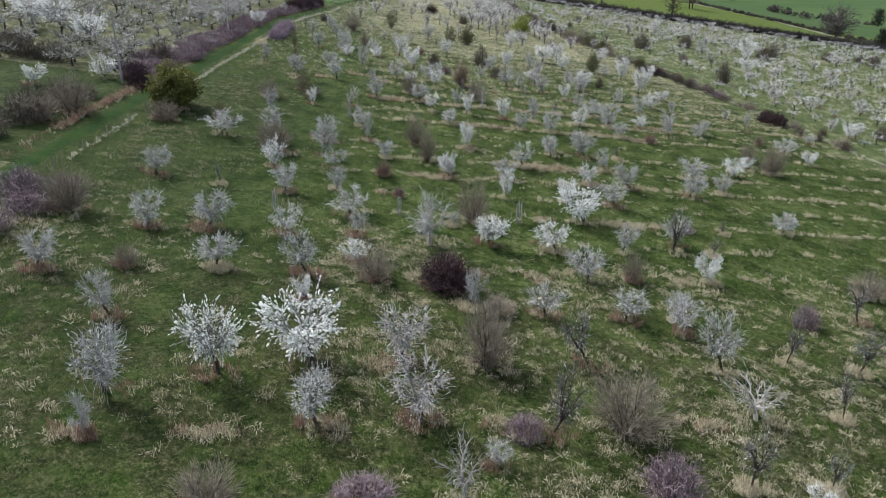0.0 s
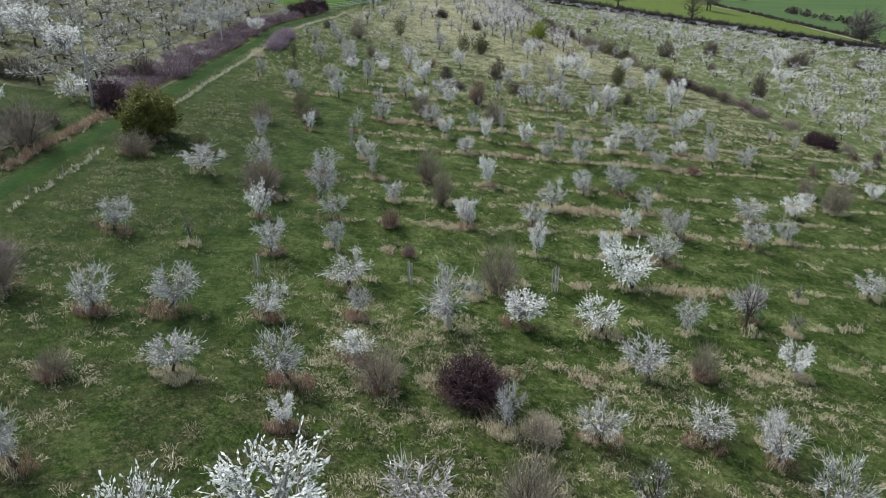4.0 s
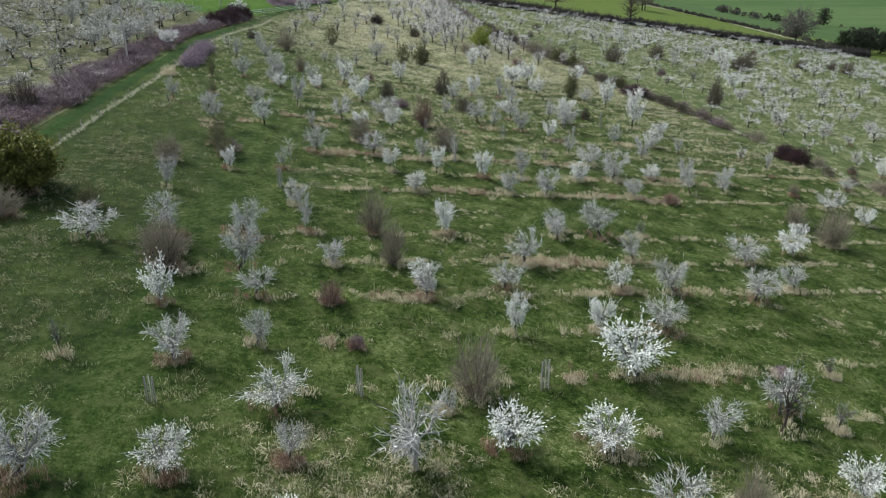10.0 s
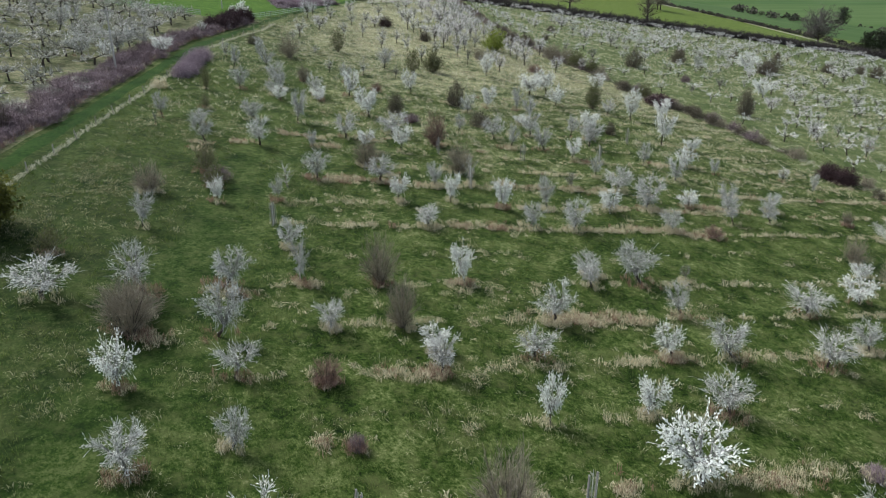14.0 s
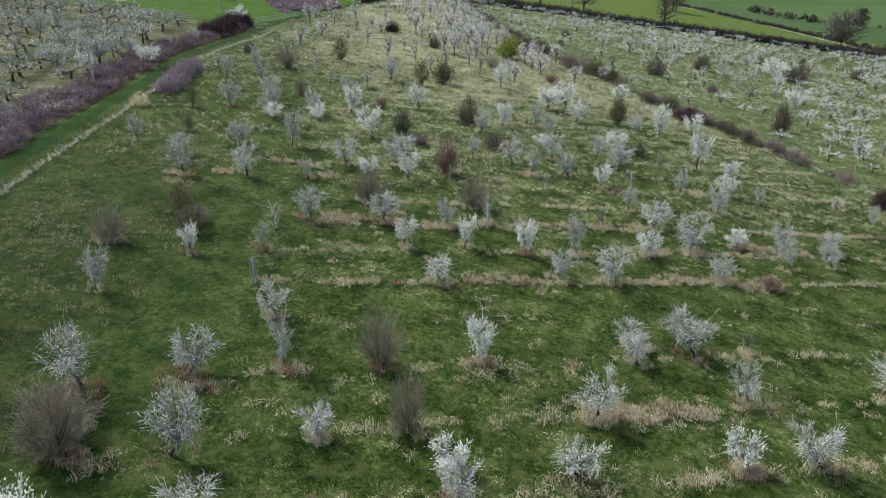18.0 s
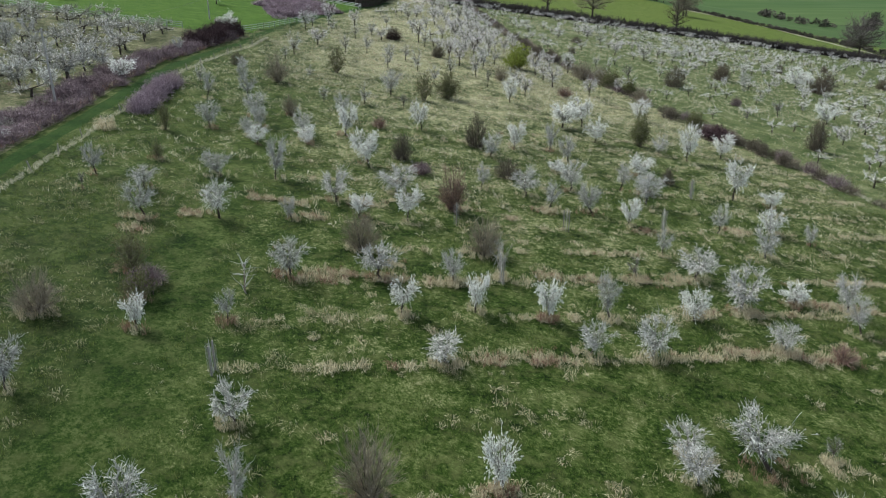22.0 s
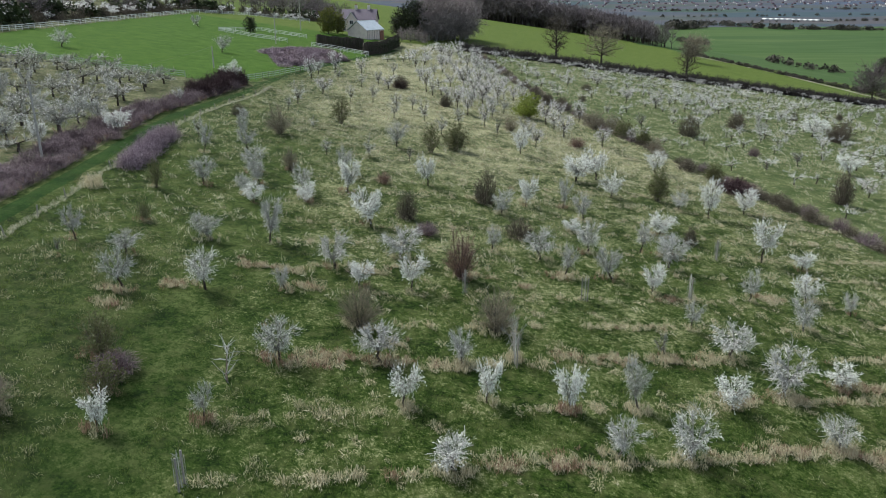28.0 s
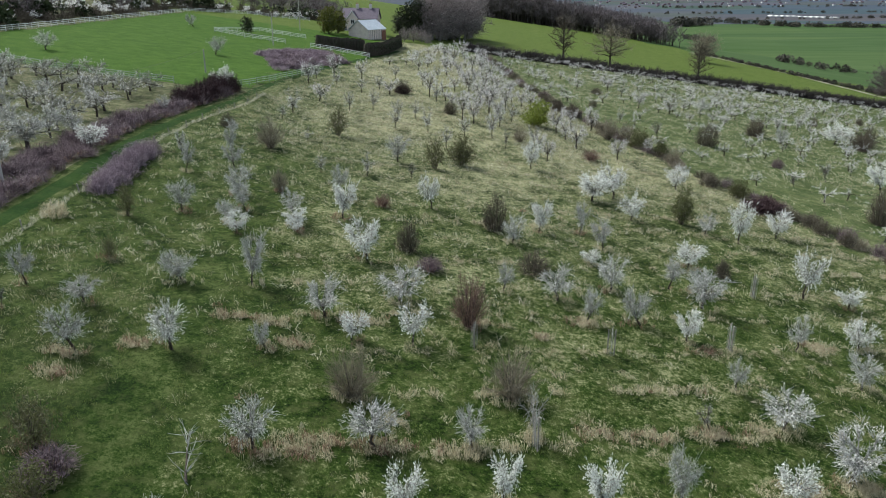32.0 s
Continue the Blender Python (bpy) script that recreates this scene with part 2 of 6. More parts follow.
M["rust_twig"] = islands("rust_brown_twigs", [(0.12, 0.070, 0.058), (0.21, 0.135, 0.11), (0.31, 0.22, 0.18)])
M["white"] = islands("white_blossom", [(0.66, 0.69, 0.60), (0.92, 0.93, 0.89), (0.95, 0.95, 0.93)], (0.90, 0.91, 0.87), 0.8, 0.3)
M["green_twig"] = islands("mossy_green_grey_twigs", [(0.17, 0.18, 0.15), (0.36, 0.38, 0.32), (0.60, 0.63, 0.55)], (0.36, 0.36, 0.33))
M["grey"] = islands("greyish_blossom", [(0.62, 0.64, 0.58), (0.84, 0.86, 0.80), (0.95, 0.95, 0.91)], (0.72, 0.70, 0.67), 0.8, 0.3)
M["pink_white"] = islands("pinkish_white_blossom", [(0.60, 0.57, 0.56), (0.80, 0.78, 0.77), (0.94, 0.93, 0.91)], (0.76, 0.72, 0.71), 0.8, 0.3)
M["wood_twig"] = islands("purplish_wood_twigs", [(0.085, 0.072, 0.076), (0.165, 0.140, 0.145), (0.27, 0.235, 0.235)], None)
M["dark_haze"] = islands("dark_mauve_twigs", [(0.060, 0.048, 0.052), (0.105, 0.086, 0.090), (0.17, 0.142, 0.14)], None)
M["haze_twig"] = islands("grey_mauve_twigs", [(0.15, 0.125, 0.122), (0.26, 0.222, 0.215), (0.38, 0.335, 0.32)], None)
M["pale_straw"] = islands("bleached_straw", [(0.46, 0.43, 0.31), (0.62, 0.59, 0.46), (0.76, 0.73, 0.60)], None, 0.9, 0.3)
M["moss_twig"] = islands("mossy_grey_twigs", [(0.20, 0.20, 0.155), (0.33, 0.335, 0.27), (0.48, 0.49, 0.41)], (0.28, 0.26, 0.24))
M["pink"] = islands("pinkish_blossom", [(0.36, 0.29, 0.27), (0.55, 0.47, 0.45), (0.72, 0.66, 0.63)], (0.5, 0.45, 0.44), 0.8, 0.2)
M["leaf"] = islands("olive_leaves", [(0.055, 0.066, 0.022), (0.100, 0.115, 0.040), (0.16, 0.175, 0.066)], (0.12, 0.115, 0.055), 0.6, 0.25)
M["olive_leaf"] = islands("olive_yellow_leaves", [(0.075, 0.085, 0.018), (0.125, 0.135, 0.030), (0.19, 0.20, 0.05)], None, 0.6, 0.25)
M["lime"] = islands("fresh_yellow_green_leaves", [(0.12, 0.16, 0.020), (0.20, 0.25, 0.035), (0.28, 0.33, 0.06)], None, 0.6, 0.25)
M["straw"] = islands("dry_straw", [(0.32, 0.28, 0.175), (0.54, 0.485, 0.33), (0.72, 0.665, 0.49)], None, 0.9, 0.3)
M["rust_straw"] = islands("rusty_dead_grass", [(0.155, 0.088, 0.064), (0.275, 0.17, 0.125), (0.43, 0.31, 0.23)], None, 0.9, 0.3)
M["slope_straw"] = islands("slope_straw", [(0.26, 0.25, 0.135), (0.50, 0.47, 0.335), (0.72, 0.69, 0.545)], None, 0.9, 0.3)
M["dull_straw"] = islands("dull_green_straw", [(0.09, 0.11, 0.036), (0.24, 0.235, 0.125), (0.48, 0.455, 0.31)], None, 0.9, 0.3)
M["blade"] = islands("grass_blades", [(0.034, 0.070, 0.009), (0.090, 0.132, 0.026), (0.19, 0.21, 0.075)], None, 0.8, 0.5)


# ---- building blocks ----
class Shape:
    """Vertices and faces of one mesh, gathered piece by piece."""

    def __init__(self):
        self.v, self.f, self.m = [], [], []

    def tube(self, a, b, ra, rb, n=5, m=0, cap=False):
        a, b = Vector(a), Vector(b)
        q = (b - a).to_track_quat("Z", "Y")
        s = len(self.v)
        for p, r in ((a, ra), (b, rb)):
            for i in range(n):
                g = 2 * math.pi * i / n
                self.v.append(p + q @ Vector((r * math.cos(g), r * math.sin(g), 0)))
        for i in range(n):
            j = (i + 1) % n
            self.f.append((s + i, s + j, s + n + j, s + n + i))
            self.m.append(m)
        if cap:
            self.f.append(tuple(s + n + i for i in range(n)))
            self.m.append(m)

    def ribbon(self, a, b, ra, rb, rng, m=0):
        """A very thin twig: two strips crossed at an angle."""
        d = (b - a).normalized()
        e = d.orthogonal().normalized()
        g = rng.uniform(0, 6.283)
        w = e * math.cos(g) + d.cross(e) * math.sin(g)
        s = len(self.v)
        self.v += [a - w * ra, a + w * ra, b + w * rb, b - w * rb]
        self.f.append((s, s + 1, s + 2, s + 3))
        self.m.append(m)

    def path(self, pts, ra, rb, n=5, m=0):
        k = len(pts) - 1
        for i in range(k):
            self.tube(pts[i], pts[i + 1], ra + (rb - ra) * i / k, ra + (rb - ra) * (i + 1) / k, n, m)

    def box(self, lo, hi, m=0, bevel=0.0):
        (x0, y0, z0), (x1, y1, z1) = lo, hi
        s = len(self.v)
        c = bevel
        for z, e in ((z0, c), (z0 + c, 0), (z1 - c, 0), (z1, c)) if c else ((z0, 0), (z1, 0)):
            self.v += [Vector(p) for p in ((x0 + e, y0 + e, z), (x1 - e, y0 + e, z), (x1 - e, y1 - e, z), (x0 + e, y1 - e, z))]
        rows = (len(self.v) - s) // 4
        self.f.append((s + 3, s + 2, s + 1, s))
        self.f.append(tuple(s + 4 * (rows - 1) + i for i in range(4)))
        self.m += [m, m]
        for k in range(rows - 1):
            for i in range(4):
                j = (i + 1) % 4
                self.f.append((s + 4 * k + i, s + 4 * k + j, s + 4 * k + 4 + j, s + 4 * k + 4 + i))
                self.m.append(m)

    def poly(self, pts, m=0):
        s = len(self.v)
        self.v += [Vector(p) for p in pts]
        self.f.append(tuple(range(s, s + len(pts))))
        self.m.append(m)

    def prism(self, pts, offset, m=0):
        """A flat outline given thickness by a shift."""
        o = Vector(offset)
        n = len(pts)
        a = [Vector(p) for p in pts]
        b = [p + o for p in a]
        s = len(self.v)
        self.v += a + b
        self.f.append(tuple(s + n - 1 - i for i in range(n)))
        self.f.append(tuple(s + n + i for i in range(n)))
        for i in range(n):
            j = (i + 1) % n
            self.f.append((s + i, s + j, s + n + j, s + n + i))
        self.m += [m] * (n + 2)

    def petal(self, p, r, rng, m=0):
        """One small bent clump: two crossed leaves of uneven outline."""
        d = Vector((rng.gauss(0, 1), rng.gauss(0, 1), rng.gauss(0, 1))).normalized()
        e = d.orthogonal().normalized()
        q = d.cross(e)
        s = len(self.v)
        w = rng.uniform(0.5, 0.9)
        self.v += [p + r * d, p + r * w * e + 0.3 * r * q, p - r * d * rng.uniform(0.7, 1.1), p - r * w * e + 0.3 * r * q]
        self.f.append((s, s + 1, s + 2, s + 3))
        self.m.append(m)

    def speck(self, p, r, rng, m=0):
        """A flower cluster: a small bent round leaf that faces mostly to the sky."""
        n = Vector((rng.gauss(0, 0.55), rng.gauss(0, 0.55), rng.uniform(0.35, 1.0))).normalized()
        e = n.orthogonal().normalized()
        g = rng.uniform(0, 6.283)
        d = (e * math.cos(g) + n.cross(e) * math.sin(g)) * r
        q = n.cross(d) * rng.uniform(0.55, 1.0)
        s = len(self.v)
        self.v += [p + d, p + q + n * r * 0.35, p - d * rng.uniform(0.7, 1.2), p - q + n * r * 0.35]
        self.f.append((s, s + 1, s + 2, s + 3))
        self.m.append(m)

    def strand(self, a, d, length, width, rng, m=0):
        """A short run of flowers along a twig: a slim bent leaf shape."""
        e = d.orthogonal().normalized()
        g = rng.uniform(0, 6.283)
        w = (e * math.cos(g) + d.cross(e) * math.sin(g)) * width
        q = a + d * length * rng.uniform(0.35, 0.65) + w.cross(d) * 0.4
        s = len(self.v)
        self.v += [a, q + w, a + d * length, q - w]
        self.f.append((s, s + 1, s + 2, s + 3))
        self.m.append(m)

    def mesh(self, name, mats):
        me = bpy.data.meshes.new(name)
        me.from_pydata([tuple(v) for v in self.v], [], self.f)
        for x in mats:
            me.materials.append(x)
        if len(mats) > 1:
            me.polygons.foreach_set("material_index", self.m)
        me.update()
        return me


def part(name, shape, mats, parent, label="", kind=""):
    mats = mats if isinstance(mats, (list, tuple)) else [mats]
    ob = new(name, shape.mesh(name, mats))
    ob.parent = parent
    return tagged(ob, label, kind=kind)


def sheet(name, verts, faces, mats, index=None):
    me = bpy.data.meshes.new(name)
    me.from_pydata(np.asarray(verts).tolist(), [], np.asarray(faces).tolist())
    for x in mats:
        me.materials.append(x)
    if index is not None:
        me.polygons.foreach_set("material_index", np.asarray(index, dtype=np.int32))
    me.update()
    return new(name, me)


# ---- ground ----
def axis(lo, hi, step, far_lo, far_hi, grow=1.16):
    a = list(np.arange(lo, hi + step / 2, step))
    d, x = step, a[-1]
    while x < far_hi:
        d *= grow
        x = min(x + d, far_hi)
        a.append(x)
    d, x, front = step, a[0], []
    while x > far_lo:
        d *= grow
        x = max(x - d, far_lo)
        front.append(x)
    return np.array(front[::-1] + a)


def build_ground():
    xs, ys = axis(-110, 190, 1.6, -4700, 4700), axis(-20, 350, 1.6, -900, 4900)
    X, Y = np.meshgrid(xs, ys)
    Z = ground_z(X, Y)
    nx, ny = len(xs), len(ys)
    idx = np.arange(nx * ny).reshape(ny, nx)
    faces = np.stack([idx[:-1, :-1], idx[:-1, 1:], idx[1:, 1:], idx[1:, :-1]], -1).reshape(-1, 4)
    cx = (0.5 * (X[:-1, :-1] + X[1:, 1:])).ravel()
    cy = (0.5 * (Y[:-1, :-1] + Y[1:, 1:])).ravel()
    kind = np.zeros(len(cx), int)
    kind[(cx >= 36 + (cy - 205) * -0.23) & (cy > 95)] = 1
    kind[(cx < -37) & (cy < 200)] = 6
    kind[(cx < -36) & (cy > 60) & (cy < 96)] = 0
    kind[(cy > 200 + np.maximum(cx + 32, 0) * 3.6) & (cx < -12)] = 2
    kind[(cx < np.interp(cy, (222, 242, 262, 292, 331), (-87, -85, -83, -80, -76))) & (cy > 200) & (cy < 420)] = 6
    kind[cy > 327] = 3
    kind[(cx < 10) & (cy > 330)] = 3
    kind[(cy > 600) | (cx > 330) | (cx + cy * 0.6 > 470)] = 4
    # the farthest land, whose colours carry a painted distance haze
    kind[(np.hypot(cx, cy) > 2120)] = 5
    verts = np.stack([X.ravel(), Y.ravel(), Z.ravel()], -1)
    ob = sheet("ground", verts, faces, [M["orchard"], M["upper"], M["lawn"], M["pasture"], M["valley"], M["hazed_far_land"], M["old_orchard"]], kind)
    ob.data.polygons.foreach_set("use_smooth", [True] * len(ob.data.polygons))
    tagged(ob, "rough orchard grass on a hillside running down to valley fields", "ground", kind="structure")


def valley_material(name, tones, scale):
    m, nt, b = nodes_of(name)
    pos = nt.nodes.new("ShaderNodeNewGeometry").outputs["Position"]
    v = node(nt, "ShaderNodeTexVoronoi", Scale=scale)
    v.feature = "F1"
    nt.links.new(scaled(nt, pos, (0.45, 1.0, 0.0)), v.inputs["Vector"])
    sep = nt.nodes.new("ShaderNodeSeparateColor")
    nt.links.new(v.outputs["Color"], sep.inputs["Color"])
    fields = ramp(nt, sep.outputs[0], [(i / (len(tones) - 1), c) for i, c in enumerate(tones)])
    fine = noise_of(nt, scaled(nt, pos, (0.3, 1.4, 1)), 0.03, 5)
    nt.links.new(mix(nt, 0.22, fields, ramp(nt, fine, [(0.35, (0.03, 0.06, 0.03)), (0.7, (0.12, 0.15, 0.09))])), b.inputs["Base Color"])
    b.inputs["Roughness"].default_value = 1.0
    b.inputs["Specular IOR Level"].default_value = 0.03
    return m


M["valley"] = valley_material("valley_fields", ((0.036, 0.070, 0.020), (0.042, 0.078, 0.021), (0.050, 0.086, 0.024), (0.064, 0.098, 0.030)), 0.0035)
# mauve plough and dull green fields, with blue air haze mixed into the tones
M["hazed_far_land"] = valley_material("valley_land_painted_haze", ((0.040, 0.066, 0.058), (0.076, 0.064, 0.080), (0.046, 0.058, 0.096), (0.082, 0.072, 0.098), (0.036, 0.060, 0.074), (0.054, 0.066, 0.118)), 0.0045)
build_ground()


# ---- plants: masters ----
def limb(rng, start, way, length, bend, steps=4, lift=0.15):
    pts = [Vector(start)]
    d = Vector(way).normalized()
    for _ in range(steps):
        d = (d + Vector((rng.gauss(0, bend), rng.gauss(0, bend), rng.gauss(0, bend) + lift * 0.4))).normalized()
        pts.append(pts[-1] + d * length / steps)
    return pts


def fruit_tree(seed, blossom, density, twig="twig", bark="dark_bark", twigs=420, clump=0.05, trunk=0.6, spread=1.0, lean=0.1, label="", name="fruit_tree", lite=False, bristle=1.0, bough="bark"):
    """An old fruit tree three metres tall and wide: short trunk, limbs that arch into an uneven round head, bristling twigs, and runs of blossom on them."""
    rng = random.Random(seed)
    root = new(name)
    wood, boughs, fine, flower = Shape(), Shape(), Shape(), Shape()
    fork = Vector((rng.gauss(0, lean), rng.gauss(0, lean), 0.25 + 0.75 * trunk))
    wood.tube((0, 0, -0.2), (0, 0, 0.1), 0.16, 0.10, 7)
    wood.path([Vector((0, 0, 0.1)), fork * 0.5 + Vector((rng.gauss(0, 0.05), rng.gauss(0, 0.05), 0.03)), fork], 0.10, 0.075, 7)
    heart = Vector((fork.x * 1.6, fork.y * 1.6, 1.45 + 0.55 * trunk))
    lop, lop2, tall = rng.uniform(0, 6.283), rng.uniform(0, 6.283), rng.uniform(0.95, 1.2)

    def shell(way, q):
        g = math.atan2(way.y, way.x)
        k = q * (1 + 0.20 * math.cos(g - lop) + 0.13 * math.cos(2 * g - lop2))
        return heart + Vector((way.x * 1.45 * spread * k, way.y * 1.45 * spread * k, way.z * tall * k))

    ends = []
    n = rng.randint(7, 9)
    for i in range(n):
        g = i * 2.39996 + rng.uniform(-0.35, 0.35)
        e = radians(rng.choice((-8, 2, 8, 18, 30, 45, 65)))
        way = Vector((math.cos(g) * math.cos(e), math.sin(g) * math.cos(e), math.sin(e)))
        end = shell(way, rng.uniform(0.55, 0.8))
        mid = fork.lerp(end, 0.5) + Vector((rng.gauss(0, 0.12), rng.gauss(0, 0.12), rng.uniform(0.02, 0.22)))
        a = [fork, fork.lerp(mid, 0.55) + Vector((rng.gauss(0, 0.06), rng.gauss(0, 0.06), rng.gauss(0, 0.05))), mid, mid.lerp(end, 0.55) + Vector((rng.gauss(0, 0.08), rng.gauss(0, 0.08), 0.05)), end]
        boughs.path(a, 0.050, 0.018, 4)
        for k in range(1, 5):
            for _ in range(2 if lite else 3):
                out = (a[k] - heart).normalized() * 0.6 + (a[k] - a[k - 1]).normalized() * 0.4
                b = limb(rng, a[k - 1].lerp(a[k], rng.uniform(0.5, 1)), out + Vector((rng.gauss(0, 0.55), rng.gauss(0, 0.55), rng.gauss(0.1, 0.45))), rng.uniform(0.3, 0.65), 0.2, 2)
                boughs.path(b, 0.018, 0.009, 3)
                ends += b if k > 1 else b[1:]
    for _ in range(twigs):
        p = rng.choice(ends)
        if p.z < fork.z + 0.12:
            p = rng.choice(ends)
        w = (p - heart).normalized() * 0.75 + Vector((rng.gauss(0, 0.5), rng.gauss(0, 0.5), rng.gauss(0.22, 0.42)))
        long = rng.uniform(0.75, 1.05) if rng.random() < 0.06 else rng.uniform(0.24, 0.62)
        c = limb(rng, p, w, long * bristle, 0.24, 3, 0.1)
        for j in range(3):
            fine.ribbon(c[j], c[j + 1], 0.015 - 0.003 * j, 0.012 - 0.003 * j, rng)
        if rng.random() < density:
            for _ in range(max(1, round(rng.uniform(1.5, 4.5) * density * (0.8 if lite else 1.35)))):
                j = rng.choice((0, 1, 1, 2, 2))
                d = (c[j + 1] - c[j]).normalized()
                o = c[j].lerp(c[j + 1], rng.random()) + Vector((rng.gauss(0, 0.015), rng.gauss(0, 0.015), rng.gauss(0, 0.015)))
                if rng.random() < 0.6:
                    flower.strand(o, d, clump * rng.uniform(1.6, 4.2), clump * rng.uniform(0.45, 0.9), rng)
                else:
                    flower.speck(o, clump * rng.uniform(0.6, 1.25), rng)
    # bring the crown to its nominal size
    radii, tops = sorted(math.hypot(v.x, v.y) for v in fine.v), sorted(v.z for v in fine.v)
    kr, kz = 1.5 / radii[int(len(radii) * 0.975)], 3.0 / tops[int(len(tops) * 0.985)]
    for shape in (wood, boughs, fine, flower):
        shape.v = [Vector((v.x * kr, v.y * kr, v.z * kz)) for v in shape.v]
    part("trunk", wood, M[bark], root)
    part("limb", boughs, M["pale_bark" if bark == "pale_bark" else bough], root)
    part("crown", fine, M[twig], root, kind="stuff")
    if flower.f:
        part("blossom", flower, M[blossom], root, kind="stuff")
    return tagged(root, label, "fruit tree", "orchard trees")


def bare_shrub(seed, stems, twig, spread=0.8, sides=7, label="", name="bare_shrub", leaf=None, leaves=0, category="shrub", foot=0.25):
    """A shrub three metres tall and wide: stems that fan out from one stool into a rounded head of fine twigs."""
    rng = random.Random(seed)
    root = new(name)
    wood, fine, green = Shape(), Shape(), Shape()
    for i in range(stems):
        g, e = rng.uniform(0, 2 * math.pi), math.asin(rng.uniform(0.22, 1.0))
        r = rng.uniform(0.62, 1.04)
        top = Vector((math.cos(g) * math.cos(e) * 1.5 * spread * r, math.sin(g) * math.cos(e) * 1.5 * spread * r, 3.0 * math.sin(e) * r))
        base = Vector((math.cos(g) * foot * rng.random(), math.sin(g) * foot * rng.random(), -0.1))
        m1 = base.lerp(top, 0.38) + Vector((rng.gauss(0, 0.06), rng.gauss(0, 0.06), 0.16 * math.cos(e) + rng.gauss(0, 0.05)))
        m2 = base.lerp(top, 0.72) + Vector((rng.gauss(0, 0.07), rng.gauss(0, 0.07), 0.14 * math.cos(e)))
        a = [base, m1, m2, top]
        if i % 7 == 0:
            wood.path(a, 0.026, 0.007, 3)
        else:
            for j in range(3):
                fine.ribbon(a[j], a[j + 1], 0.010 - 0.003 * j, 0.007 - 0.002 * j, rng)
        for _ in range(sides):
            k = rng.choice((0, 1, 1, 2, 2))
            u = a[k].lerp(a[k + 1], rng.uniform(0.2, 1))
            w = (a[k + 1] - a[k]).normalized() * 1.2 + Vector((rng.gauss(0, 0.5), rng.gauss(0, 0.5), rng.gauss(0.05, 0.4)))
            b = limb(rng, u, w, rng.uniform(0.25, 0.7), 0.18, 2)
            fine.ribbon(b[0], b[1], 0.0065, 0.005, rng)
            fine.ribbon(b[1], b[2], 0.005, 0.003, rng)
            for _ in range(leaves):
                green.petal(b[1].lerp(b[2], rng.random()) + Vector((rng.gauss(0, 0.09), rng.gauss(0, 0.09), rng.gauss(0, 0.09))), rng.uniform(0.04, 0.10), rng)
    part("stool", wood, M["dark_bark"], root, kind="stuff")
    part("crown", fine, M[twig], root, kind="stuff")
    if green.f:
        part("foliage", green, M[leaf], root, kind="stuff")
    return tagged(root, label, category)


def dome_bush(seed, stems, twig, label, name="bramble_bush", category="bush", arch=1.0):
    """A dense dome three metres wide and three high of arching stems."""
    rng = random.Random(seed)
    root = new(name)
    core, fine = Shape(), Shape()
    for i in range(stems):
        g, e = rng.uniform(0, 2 * math.pi), math.asin(rng.uniform(0.05, 1))
        r = 1.5 * rng.uniform(0.7, 1.02)
        top = Vector((math.cos(g) * math.cos(e) * r, math.sin(g) * math.cos(e) * r, math.sin(e) * r * 2))
        base = Vector((top.x * 0.45 + rng.gauss(0, 0.15), top.y * 0.45 + rng.gauss(0, 0.15), -0.05))
        mid = base.lerp(top, 0.6) + Vector((rng.gauss(0, 0.1), rng.gauss(0, 0.1), 0.25 * arch))
        end = top + Vector((top.x * 0.15 + rng.gauss(0, 0.2), top.y * 0.15 + rng.gauss(0, 0.2), rng.gauss(-0.1 * arch, 0.2)))
        a = [base, mid, top, end]
        if i % 4 == 0:
            core.path(a, 0.022, 0.007, 3)
        else:
            for j in range(3):
                fine.ribbon(a[j], a[j + 1], 0.022 - 0.005 * j, 0.017 - 0.005 * j, rng)
        for _ in range(4):
            b = limb(rng, mid.lerp(top, rng.random()), Vector((rng.gauss(0, 1), rng.gauss(0, 1), rng.gauss(0.3, 0.7))), rng.uniform(0.25, 0.6), 0.2, 2)
            fine.ribbon(b[0], b[1], 0.012, 0.009, rng)
            fine.ribbon(b[1], b[2], 0.009, 0.005, rng)
    part("stool", core, M[twig], root, kind="stuff")
    part("crown", fine, M[twig], root, kind="stuff")
    return tagged(root, label, category)


